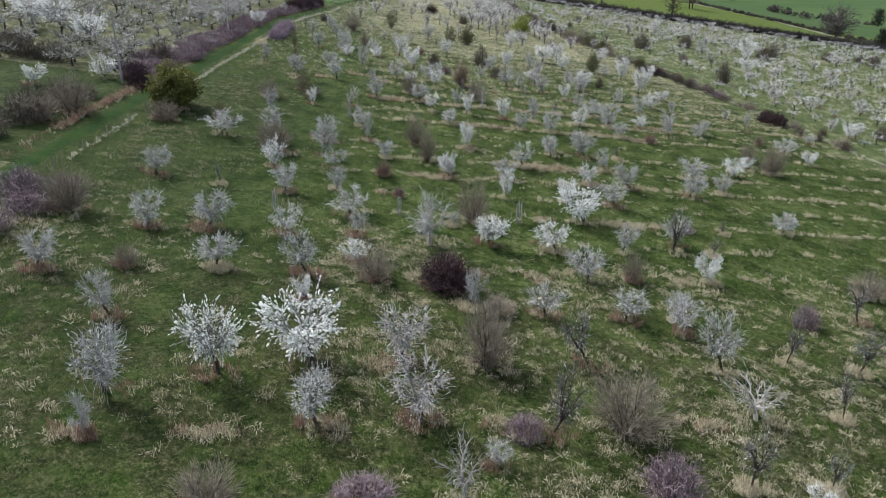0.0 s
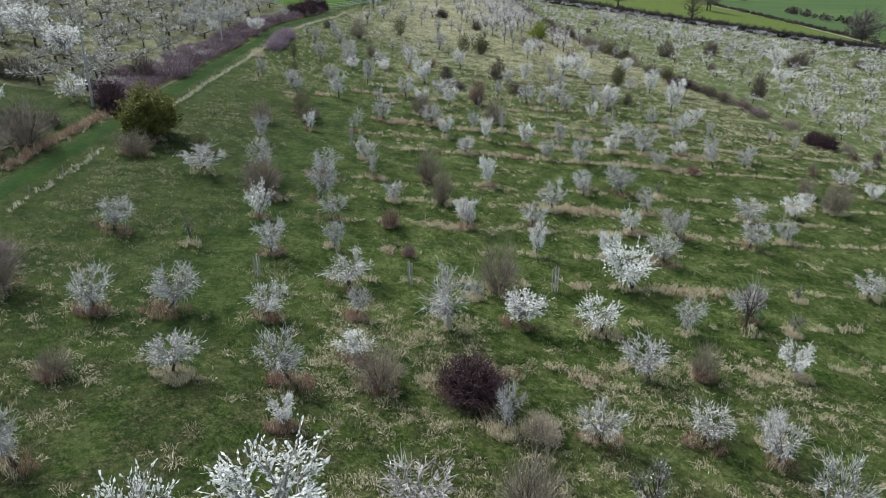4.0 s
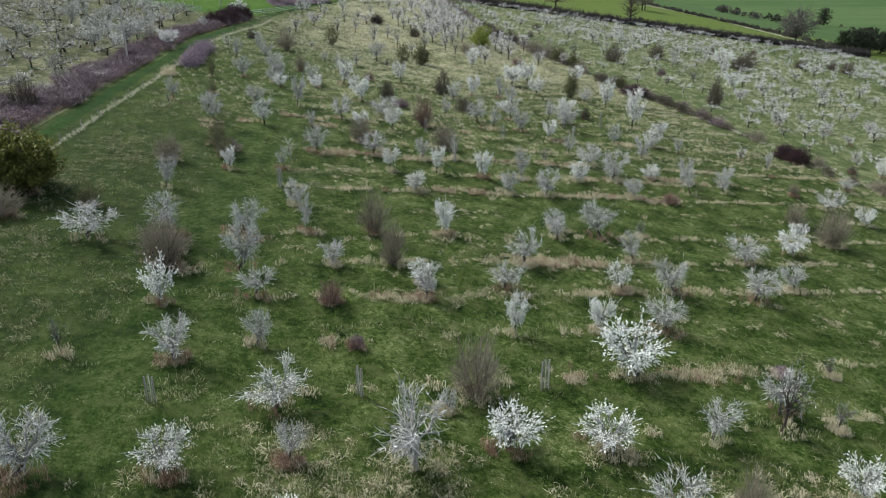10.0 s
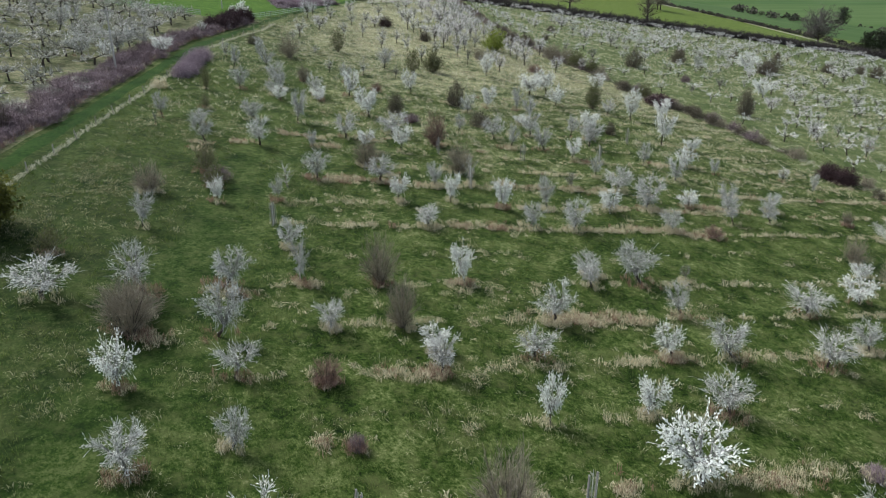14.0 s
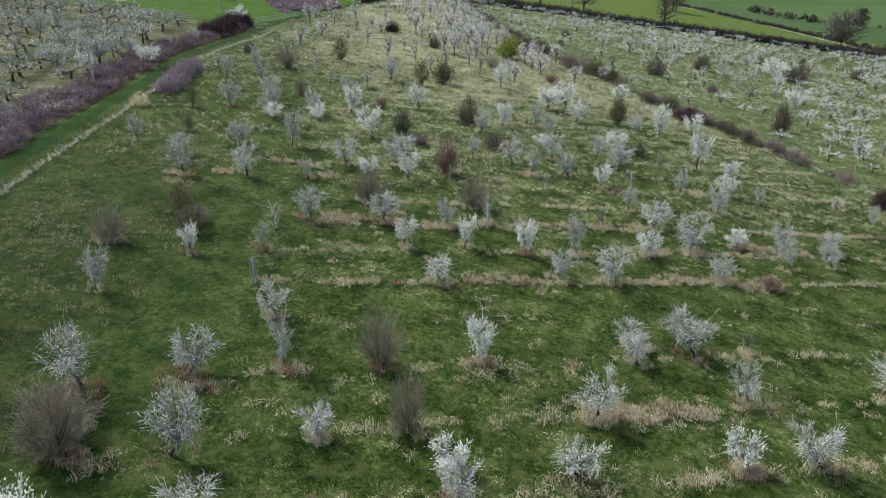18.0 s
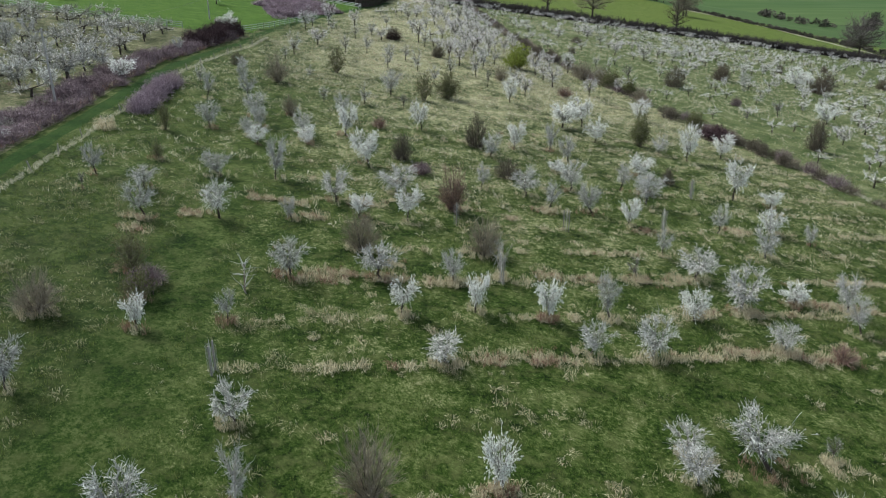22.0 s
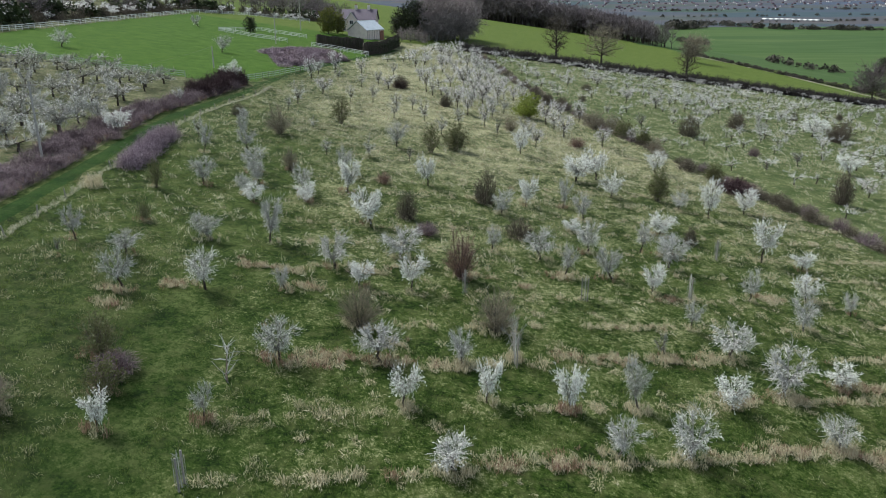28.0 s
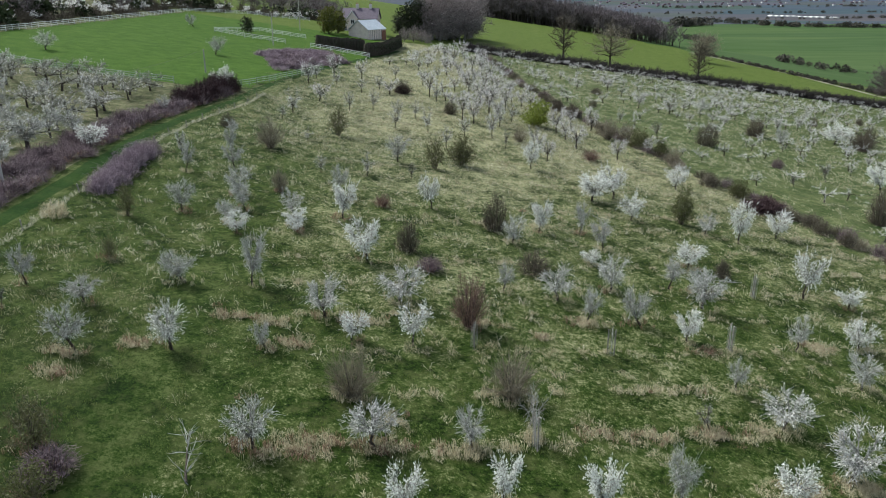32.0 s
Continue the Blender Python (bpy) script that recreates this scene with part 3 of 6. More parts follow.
def tree_guard(seed):
    """A sapling's guard two metres tall: stakes, a roll of wire and a thin whip inside."""
    rng = random.Random(seed)
    root = new("tree_guard")
    wire = Shape()
    for k in range(9):
        z = 0.05 + k * 0.22
        for i in range(10):
            a, b = 2 * math.pi * i / 10, 2 * math.pi * (i + 1) / 10
            wire.tube((0.22 * math.cos(a), 0.22 * math.sin(a), z), (0.22 * math.cos(b), 0.22 * math.sin(b), z), 0.004, 0.004, 3)
    for i in range(10):
        a = 2 * math.pi * i / 10
        wire.tube((0.22 * math.cos(a), 0.22 * math.sin(a), 0), (0.22 * math.cos(a), 0.22 * math.sin(a), 1.85), 0.004, 0.004, 3)
    part("wire_mesh", wire, M["galvanised"], root, "grey wire mesh")
    for i in range(2):
        stake = Shape()
        x = (-0.24, 0.24)[i]
        stake.box((x - 0.035, -0.035, -0.2), (x + 0.035, 0.035, 2.0), 0, 0.01)
        part("stake", stake, M["grey_wood"], root)
    whip = Shape()
    whip.path(limb(rng, (0, 0, -0.1), (0, 0, 1), 2.3, 0.03, 4), 0.025, 0.01, 4)
    for _ in range(8):
        whip.path(limb(rng, (0, 0, rng.uniform(1.0, 2.0)), (rng.gauss(0, 1), rng.gauss(0, 1), 1.2), rng.uniform(0.2, 0.5), 0.1, 2), 0.009, 0.004, 3)
    part("sapling", whip, M["twig"], root, "thin leafless whip")
    return tagged(root, "grey wire tree guard with wooden stakes round a sapling", "tree guard", "tree guards in the grass")


def fallen_branches(seed):
    rng = random.Random(seed)
    root = new("fallen_branch")
    wood = Shape()
    a = limb(rng, (-1.3, 0, 0.06), (1, 0.1, 0.1), 2.8, 0.12, 5, 0.05)
    wood.path(a, 0.07, 0.03, 6)
    part("limb", wood, M["dark_bark"], root)
    fine = Shape()
    for _ in range(34):
        fine.path(limb(rng, rng.choice(a), (rng.gauss(0.4, 0.7), rng.gauss(0, 0.8), rng.gauss(0.5, 0.4)), rng.uniform(0.4, 1.3), 0.15, 3), 0.022, 0.006, 3)
    part("spray", fine, M["twig"], root, kind="stuff")
    return tagged(root, "fallen grey branches lying in the grass", "branch")


M["galvanised"] = plain("galvanised_wire", (0.30, 0.31, 0.31), (0.46, 0.47, 0.47), 5.0, 0.5, 0.6)
M["grey_wood"] = plain("weathered_grey_wood", (0.22, 0.20, 0.18), (0.40, 0.38, 0.34), 4.0, 0.9)

MASTERS = {
    "W": [fruit_tree(s, "white", d, twigs=w, clump=c, twig="green_twig", spread=sp, trunk=tr, label=lb) for s, d, w, c, sp, tr, lb in (
        (11, 0.9, 620, 0.052, 1.0, 0.6, "old fruit tree thick with white blossom"),
        (12, 0.85, 600, 0.052, 1.0, 0.55, "spreading fruit tree covered in white blossom"),
        (13, 0.95, 600, 0.052, 1.0, 0.55, "upright fruit tree in full white blossom"),
        (14, 0.8, 580, 0.052, 1.0, 0.95, "fruit tree in white blossom on a short bare trunk"))],
    "G": [fruit_tree(s, "grey", d, twigs=w, clump=c, spread=sp, trunk=tr, lean=ln, label=lb) for s, d, w, c, sp, tr, ln, lb in (
        (21, 0.42, 720, 0.036, 1.0, 0.65, 0.1, "lichen-grey fruit tree with sparse pale blossom"),
        (22, 0.55, 700, 0.038, 1.0, 0.9, 0.15, "grey-twigged fruit tree coming into blossom"),
        (23, 0.30, 760, 0.036, 1.0, 0.45, 0.2, "wide old fruit tree with grey twigs and few flowers"),
        (24, 0.62, 680, 0.040, 1.0, 0.75, 0.12, "crooked fruit tree with pale grey-white blossom"),
        (25, 0.36, 660, 0.036, 1.0, 0.95, 0.18, "leaning fruit tree with thin pale blossom"),
        (26, 0.48, 720, 0.038, 1.0, 0.4, 0.1, "low fruit tree with silvery twigs and blossom"))],
    "P": [fruit_tree(31, "pink", 0.6, twigs=480, clump=0.045, label="fruit tree with pinkish buds and scattered white flowers")],
    "K": [fruit_tree(s, "grey", 0.0, "twig", "pale_bark", twigs=w, trunk=tr, label=lb, name="dead_tree") for s, w, tr, lb in (
        (41, 120, 0.7, "dead fruit tree with bare bleached branches"), (42, 620, 0.6, "leafless grey tree with many bare branches"))],
    "D": [fruit_tree(s, "grey", 0.12, "grey_twig", "dark_bark", bough="dark_bark", twigs=w, trunk=tr, lean=0.35, spread=sp, label="thin dark-stemmed fruit tree with bare twigs")
          for s, w, tr, sp in ((51, 300, 1.2, 1.0), (52, 240, 1.0, 1.0), (53, 340, 0.8, 1.0))],
    "B": [bare_shrub(s, n, "brown_twig", sp, k, label=lb) for s, n, sp, k, lb in (
        (61, 105, 1.0, 22, "tall bare brown shrub fanning up from its base"),
        (62, 120, 1.0, 22, "dense leafless brown thorn shrub"),
        (63, 100, 0.85, 22, "bare shrub with upright grey-brown stems"))],
    "b": [dome_bush(s, n, "olive_twig", "dark olive-brown leafless thorn bush", "thorn_bush") for s, n in ((83, 200), (84, 170))],
    "Q": [bare_shrub(64, 150, "rust_twig", 0.95, 16, label="rust-brown leafless shrub over pale dead grass")],
    "S": [bare_shrub(s, n, "brown_twig", sp, 7, leaf=lf, leaves=lv, label=lb, name="leafy_shrub") for s, n, sp, lf, lv, lb in (
        (71, 75, 1.0, "leaf", 6, "olive-green shrub just in leaf"),
        (72, 60, 1.0, "leaf", 3, "thin shrub with small olive leaves"),
        (73, 80, 1.0, "lime", 7, "fresh yellow-green leafy shrub"))],
    "O": [bare_shrub(74, 150, "olive_twig", 1.0, 9, leaf="olive_leaf", leaves=8, label="dense dark olive-green leafy bush beside the track", name="leafy_shrub")],
    "R": [dome_bush(s, 420, "red_twig", "dense dark purple-red leafless bush") for s in (81, 82)],
    "M": [dome_bush(s, 240, "mauve_twig", "tangle of mauve-brown bramble stems") for s in (91, 92)],
    "U": [tree_guard(101)],
    "F": [fallen_branches(111)],
    # lighter trees for the upper rows
    "w": [fruit_tree(s, "pink_white", 0.85, "twig", "dark_bark", twigs=260, clump=0.062, trunk=0.85, bough="dark_bark", lite=True, label="fruit tree in white blossom in the upper rows") for s in (15, 16)],
    "g": [fruit_tree(s, "grey", 0.6, "twig", "dark_bark", twigs=260, clump=0.056, trunk=0.85, bough="dark_bark", lite=True, label="pale grey fruit tree in the upper rows") for s in (27, 28, 29)],
}
SIZE = {"U": (0.48, 2.0), "F": (2.8, 1.0)}
FIRST = {}
COUNT = {}
TREES = []
pick = random.Random(5)


def plant(kind, x, y, width, height, which=None, master=None):
    """One plant with its foot on the ground, its crown so wide and so tall."""
    pool = MASTERS[kind]
    if kind in "QB":
        width, height = width * 1.05, height * 0.92
    elif kind == "R":
        width, height = width * 1.1, height * 0.76
    elif kind in "WGP":
        height = max(height * (0.78 if y < 115 else 0.86), 0.66 * width)
    elif kind in "wgD":
        height *= 0.87
    k = COUNT.get(kind, 0)
    COUNT[kind] = k + 1
    ob = pool[(k * 7 + k // 3) % len(pool) if which is None else which]
    w0, h0 = SIZE.get(kind, (3.0, 3.0))
    m = pose(x, y, gz(x, y) - 0.03, 0, 0, pick.uniform(0, 360)) @ Matrix.Diagonal((width / w0, width / w0, height / h0, 1))
    if ob.name not in FIRST:
        FIRST[ob.name] = True
        ob.matrix_basis = m
    else:
        ob = copy_thing(ob, m @ Matrix.Diagonal((*(1 / s for s in ob.scale), 1)))
    TREES.append((x, y, width, kind))
    return ob


TUFTS = []


def tuft(x, y, width, height):
    TUFTS.append((x, y, width))


# ---- the orchard, tree by tree: kind, place, width, height ----
plant("B", -9.7, 24.1, 2.9, 2.2)
plant("M", -3.5, 25.1, 3.2, 1.2)
plant("K", 0.9, 25.8, 2.9, 3.0)
tuft(-17.2, 27.2, 1.0, 0.7)
plant("K", -16.1, 27.4, 1.5, 2.2)
plant("M", 10.8, 27.5, 3.3, 2.7)
plant("W", 18.2, 27.9, 1.6, 1.0)
plant("G", 2.6, 28.3, 1.6, 1.6)
tuft(-11.6, 28.4, 1.6, 0.4)
tuft(-10.5, 28.6, 1.1, 0.5)
plant("D", 15.1, 28.9, 2.5, 4.2)
plant("D", 19.3, 29.3, 1.7, 2.8)
tuft(-5.3, 29.8, 1.6, 0.9)
plant("G", -6.1, 29.9, 2.7, 4.2)
plant("G", -16.6, 30.8, 4.2, 4.7)
plant("M", 4.2, 31.0, 2.2, 1.4)
plant("P", -1.1, 31.1, 3.3, 4.7)
plant("D", 5.6, 31.3, 3.2, 5.0)
tuft(2.8, 31.5, 1.5, 1.2)
plant("B", 9.8, 32.3, 4.7, 4.3)
plant("W", -11.8, 33.3, 3.6, 5.2)
tuft(14.3, 33.7, 2.2, 1.1)
plant("K", 17.7, 34.9, 4.2, 2.7)
plant("W", -7.2, 35.2, 5.0, 4.7)
tuft(-3.3, 35.7, 1.9, 1.2)
plant("D", 23.2, 35.8, 1.8, 4.1)
plant("P", -2.3, 36.5, 3.4, 4.4)
plant("B", 2.6, 37.1, 4.0, 5.5)
plant("G", -19.1, 37.6, 2.6, 3.6)
plant("D", 8.8, 38.5, 3.4, 4.3)
plant("G", 17.4, 39.6, 3.2, 5.4, 4)
plant("D", 27.3, 41.6, 2.6, 3.6)
plant("D", 22.6, 41.9, 2.2, 4.7)
plant("G", -25.3, 42.0, 3.0, 3.2)
plant("W", -9.0, 42.2, 1.4, 2.0)
plant("G", 1.9, 43.9, 2.0, 3.4)
plant("B", -20.7, 44.0, 2.0, 1.8)
plant("G", 16.2, 44.0, 2.4, 3.8)
plant("B", 3.8, 44.2, 2.8, 1.4)
plant("G", 6.9, 44.2, 3.2, 3.2)
plant("G", 12.6, 45.0, 3.0, 2.6)
plant("G", -15.0, 45.3, 2.9, 3.2)
plant("G", 16.6, 45.8, 2.3, 3.1)
plant("G", -9.3, 45.9, 3.2, 4.1)
plant("B", -4.7, 46.6, 3.1, 3.0)
plant("R", 0.3, 46.8, 3.9, 3.6)
tuft(-2.1, 47.6, 1.0, 1.2)
plant("M", 26.5, 47.6, 2.1, 2.0)
plant("W", -6.3, 49.0, 2.3, 2.3)
tuft(2.4, 49.2, 1.3, 1.5)
plant("D", 31.3, 49.3, 2.6, 3.9)
tuft(7.4, 49.7, 2.1, 1.4)
plant("G", -21.5, 50.4, 2.7, 3.2)
plant("G", 11.0, 50.5, 3.6, 3.2)
plant("G", -17.7, 51.5, 4.0, 2.5)
plant("B", -27.7, 51.7, 4.5, 4.5)
plant("B", 14.7, 51.8, 1.9, 3.0)
tuft(18.6, 52.4, 1.6, 0.9)
plant("G", -11.9, 52.4, 2.7, 2.9)
plant("W", 21.2, 53.1, 2.4, 2.9)
plant("G", -6.8, 53.5, 1.9, 2.8)
plant("K", -1.0, 53.6, 4.2, 4.0, 1)
plant("M", -32.3, 53.9, 3.9, 2.4)
plant("B", 35.0, 54.7, 3.7, 2.6)
plant("W", 3.7, 55.5, 3.2, 2.9)
plant("W", 9.1, 55.7, 3.3, 2.9)
plant("U", -13.8, 57.4, 0.4, 1.5)
plant("G", 15.2, 57.4, 2.5, 3.3)
plant("G", -7.9, 57.4, 3.4, 3.0)
plant("G", 0.8, 58.4, 1.3, 1.7)
plant("D", 19.7, 58.4, 3.0, 4.9)
plant("D", 23.4, 59.1, 1.7, 2.0)
plant("U", -3.7, 59.2, 0.4, 1.7)
plant("B", 2.6, 59.8, 3.4, 4.5)
plant("G", 20.5, 60.2, 3.0, 3.5)
plant("D", -19.3, 60.9, 1.0, 2.6)
plant("U", 6.7, 61.1, 0.5, 1.9)
plant("G", -13.7, 61.2, 2.5, 3.3)
plant("G", -24.9, 61.5, 3.2, 3.0)
tuft(8.7, 62.3, 1.7, 0.9)
plant("W", 12.8, 63.0, 4.3, 4.1)
plant("G", -9.7, 63.4, 2.3, 2.8)
tuft(16.8, 63.5, 3.9, 0.6)
plant("M", -4.0, 64.0, 1.0, 1.0)
tuft(-5.7, 64.1, 0.9, 0.9)
plant("M", 22.9, 64.5, 1.6, 0.8)
plant("D", 26.6, 65.0, 1.3, 1.8)
plant("W", 6.0, 67.0, 1.5, 3.4)
plant("G", 33.3, 67.3, 2.7, 2.9)
plant("W", -16.0, 67.4, 2.2, 3.7)
plant("W", 11.8, 68.4, 2.1, 3.0)
plant("G", -10.6, 69.0, 2.9, 2.4)
plant("G", 16.9, 69.1, 3.3, 2.9)
plant("Q", -5.8, 69.2, 2.0, 1.9)
tuft(-2.0, 70.5, 2.0, 0.7)
tuft(-0.0, 70.8, 2.0, 0.7)
plant("G", 0.5, 71.1, 2.1, 3.4)
tuft(-15.9, 72.3, 2.0, 1.2)
plant("B", -17.0, 72.6, 3.5, 3.9)
plant("G", -12.3, 73.1, 3.4, 4.3)
plant("W", 0.4, 73.3, 2.3, 1.6)
plant("B", -40.0, 72.4, 5.2, 3.6)
plant("G", 6.4, 73.8, 3.2, 2.2)
plant("B", -17.6, 74.5, 3.7, 2.9)
plant("G", -6.0, 75.0, 2.0, 2.5)
tuft(15.9, 75.0, 1.9, 1.0)
plant("W", 15.5, 75.0, 2.2, 2.8)
plant("G", 26.6, 75.5, 3.6, 2.7)
plant("G", 20.1, 75.5, 3.7, 3.6)
plant("G", -23.0, 75.7, 4.0, 2.6)
plant("B", -1.7, 76.0, 2.7, 4.2)
plant("B", -38.8, 76.6, 5.2, 4.8)
plant("G", -17.6, 77.3, 3.5, 4.2)
plant("G", 31.3, 78.2, 2.6, 2.8)
plant("B", -30.0, 78.3, 4.0, 2.8)
tuft(-12.5, 78.3, 2.4, 0.9)
plant("G", 8.5, 78.4, 2.8, 3.6)
tuft(10.5, 78.8, 4.4, 0.8)
tuft(10.0, 79.1, 3.5, 0.8)
plant("G", -13.2, 79.3, 3.5, 3.1)
tuft(15.1, 79.5, 1.8, 0.6)
tuft(13.5, 79.8, 1.8, 1.2)
tuft(-8.0, 80.5, 1.5, 0.6)
plant("G", 18.4, 80.8, 2.4, 3.5)
plant("K", -8.5, 80.9, 1.8, 3.2)
plant("S", -24.9, 81.7, 2.4, 2.3, 1)
plant("B", -3.1, 81.9, 2.9, 4.3)
plant("W", 2.9, 83.0, 1.8, 3.7)
tuft(2.4, 83.1, 1.6, 0.7)
plant("G", 29.4, 83.2, 3.5, 2.7)
plant("O", -30.5, 83.9, 5.7, 5.1)
plant("G", 12.7, 84.5, 2.4, 3.0)
plant("G", 17.1, 86.0, 4.4, 4.0)
plant("W", 35.5, 86.1, 3.0, 2.3)
plant("G", -9.7, 86.3, 2.2, 2.9)
plant("G", 13.2, 86.4, 2.9, 1.9)
plant("D", 21.2, 87.2, 1.3, 1.9)
plant("G", -20.8, 87.7, 2.1, 3.6)
plant("B", 41.7, 90.1, 3.6, 4.5)
plant("U", -11.6, 90.4, 0.6, 1.8)
plant("W", 39.1, 91.7, 2.2, 1.6)
plant("G", 0.9, 93.4, 2.8, 2.5)
plant("W", -16.7, 94.1, 1.5, 2.7)
tuft(3.5, 94.1, 2.0, 0.6)
plant("B", -22.3, 94.8, 3.1, 3.0)
tuft(6.8, 94.8, 3.2, 0.4)
plant("B", 40.6, 95.1, 2.6, 2.9)
plant("G", 9.9, 95.7, 3.0, 2.7)
plant("G", -12.0, 95.7, 1.4, 2.8)
plant("G", 14.2, 96.2, 2.8, 3.4)
plant("S", -17.6, 97.4, 2.4, 2.4, 1)
plant("W", 50.3, 97.5, 2.4, 2.5)
tuft(20.9, 97.7, 4.3, 0.7)
tuft(25.9, 97.8, 3.5, 0.3)
plant("Q", 28.1, 98.1, 2.2, 1.5)
plant("W", -1.7, 98.6, 2.2, 3.1)
plant("G", 24.3, 98.7, 2.7, 2.8)
plant("M", -17.8, 99.4, 2.8, 1.4)
plant("W", 3.2, 100.0, 1.7, 3.4)
plant("W", 8.2, 100.2, 2.0, 3.7)
plant("F", -12.0, 100.7, 2.7, 1.2)
plant("G", 12.6, 100.8, 2.2, 4.4)
plant("S", -19.2, 101.0, 2.7, 3.3, 1)
plant("G", 48.3, 101.6, 3.6, 3.2)
plant("W", 19.1, 102.0, 2.5, 3.1)
plant("G", 32.0, 102.4, 2.6, 3.7)
plant("G", -9.3, 102.7, 2.9, 3.7)
tuft(-7.3, 102.8, 2.7, 0.5)
tuft(20.1, 103.3, 2.5, 0.9)
plant("G", -3.2, 103.6, 2.9, 3.5)
tuft(-6.2, 103.8, 2.7, 0.4)
tuft(23.6, 103.8, 2.5, 0.9)
tuft(0.9, 103.9, 1.8, 0.6)
tuft(-2.1, 103.9, 1.8, 0.6)
plant("G", 2.0, 104.0, 2.7, 2.9)
plant("G", 36.8, 104.0, 2.5, 2.9)
plant("G", 23.7, 104.5, 3.6, 4.0)
plant("U", 5.6, 104.9, 0.5, 2.2)
plant("B", 46.3, 105.8, 1.7, 2.2)
plant("G", 33.0, 105.9, 2.6, 4.1)
plant("K", 5.6, 105.9, 2.0, 3.1)
tuft(-2.4, 106.0, 1.4, 0.6)
plant("W", 28.7, 106.1, 2.6, 2.0)
tuft(31.5, 106.4, 6.0, 0.5)
tuft(13.0, 106.8, 2.6, 0.6)
tuft(9.6, 106.8, 2.3, 0.8)
tuft(-21.4, 107.7, 1.9, 1.9)
tuft(16.7, 107.7, 2.7, 1.0)
plant("G", 38.8, 107.9, 3.2, 2.9)
plant("B", -4.7, 108.3, 3.1, 3.7)
plant("D", 16.9, 108.3, 1.9, 2.2)
tuft(20.4, 108.9, 1.7, 0.8)
plant("G", 22.0, 109.3, 3.5, 3.5)
plant("B", 4.9, 109.7, 3.7, 3.8)
tuft(-21.7, 109.8, 1.7, 0.7)
plant("G", -21.3, 110.5, 2.9, 3.8)
plant("G", 56.6, 111.3, 2.4, 2.0)
plant("G", -16.0, 111.6, 3.2, 3.9)
tuft(-18.1, 111.7, 2.1, 0.7)
plant("G", -10.5, 112.8, 1.7, 2.5)
plant("G", 20.7, 113.7, 1.8, 3.2)
tuft(-8.9, 113.7, 2.2, 0.5)
plant("D", -27.3, 114.3, 0.8, 1.9)
plant("b", 59.8, 115.0, 1.8, 1.4)
plant("W", -5.3, 115.1, 2.3, 2.2)
plant("W", -1.2, 115.3, 2.6, 3.3)
plant("G", 30.8, 115.6, 2.3, 3.2)
plant("U", 3.0, 115.8, 0.5, 1.9)
plant("G", -23.2, 116.5, 2.7, 2.2)
tuft(-10.8, 116.5, 2.3, 0.6)
tuft(-13.5, 116.7, 2.3, 0.6)
plant("U", 12.9, 117.1, 0.5, 2.0)
plant("G", 48.8, 117.4, 1.5, 2.9)
tuft(-4.8, 117.9, 2.4, 0.6)
plant("G", -7.4, 118.0, 3.1, 3.4)
plant("b", 58.0, 118.1, 2.0, 1.5)
plant("G", -27.7, 118.3, 2.0, 3.3)
tuft(8.2, 118.3, 1.2, 0.5)
plant("Q", 2.9, 118.9, 3.0, 4.9)
tuft(3.7, 119.5, 2.1, 1.1)
plant("U", 22.7, 119.6, 0.6, 2.2)
plant("W", 67.2, 119.8, 2.6, 2.8)
plant("G", 37.5, 120.0, 1.7, 2.5)
plant("W", 19.6, 120.3, 2.1, 2.7)
plant("b", 63.0, 120.3, 1.7, 1.4)
plant("w", 46.6, 120.6, 1.6, 2.4)
plant("G", 28.6, 120.9, 1.9, 3.3)
plant("w", 69.1, 121.0, 2.6, 2.6)
plant("G", -17.9, 121.1, 3.5, 2.5)
tuft(12.2, 121.6, 2.6, 0.9)
plant("G", 12.2, 121.8, 2.3, 3.5)
plant("G", -2.2, 121.9, 3.7, 1.9)
tuft(30.6, 122.0, 2.7, 0.7)
plant("W", 34.5, 122.2, 2.6, 3.1)
plant("G", -13.3, 122.3, 2.6, 4.5)
plant("G", 16.6, 122.4, 3.0, 3.5)
for x, y, w, h in ((55.4, 125.0, 3.2, 3.2), (56.4, 123.0, 3.4, 3.4)):
    plant("R", x, y, w, h)
plant("b", 75.0, 123.6, 3.1, 2.7)
plant("S", -24.3, 124.0, 1.4, 2.2, 1)
plant("w", -38.3, 124.3, 2.3, 1.3)
plant("w", 66.9, 125.4, 2.0, 1.9)
plant("G", 10.6, 125.6, 3.2, 3.3)
plant("G", 6.2, 126.1, 2.0, 3.1)
plant("G", 23.4, 127.2, 3.8, 3.9)
plant("G", 15.8, 128.7, 3.0, 3.7)
plant("M", 0.2, 129.0, 2.5, 1.3)
plant("w", 69.2, 129.3, 2.1, 1.7)
plant("W", -5.1, 129.4, 3.5, 4.0)
plant("G", 24.1, 130.8, 3.2, 2.2)
plant("G", 21.7, 130.9, 2.7, 3.6)
plant("W", 38.7, 131.0, 2.7, 1.9)
plant("U", 29.6, 131.0, 0.6, 2.1)
plant("b", 9.4, 131.2, 3.4, 2.2)
plant("W", 34.8, 131.9, 3.2, 5.4)
plant("W", -16.7, 132.5, 2.4, 2.0)
plant("b", -1.7, 133.2, 2.6, 3.0)
plant("W", -11.7, 134.3, 1.8, 1.4)
plant("W", 15.6, 135.0, 2.2, 1.5)
plant("b", 28.5, 135.4, 1.7, 2.2)
plant("W", 25.7, 137.0, 3.4, 2.9)
plant("G", 8.5, 138.1, 2.3, 3.0)
plant("G", 17.8, 139.5, 2.6, 3.6)
plant("w", 69.9, 139.6, 2.5, 3.9)
plant("w", 74.7, 139.8, 2.1, 2.0)
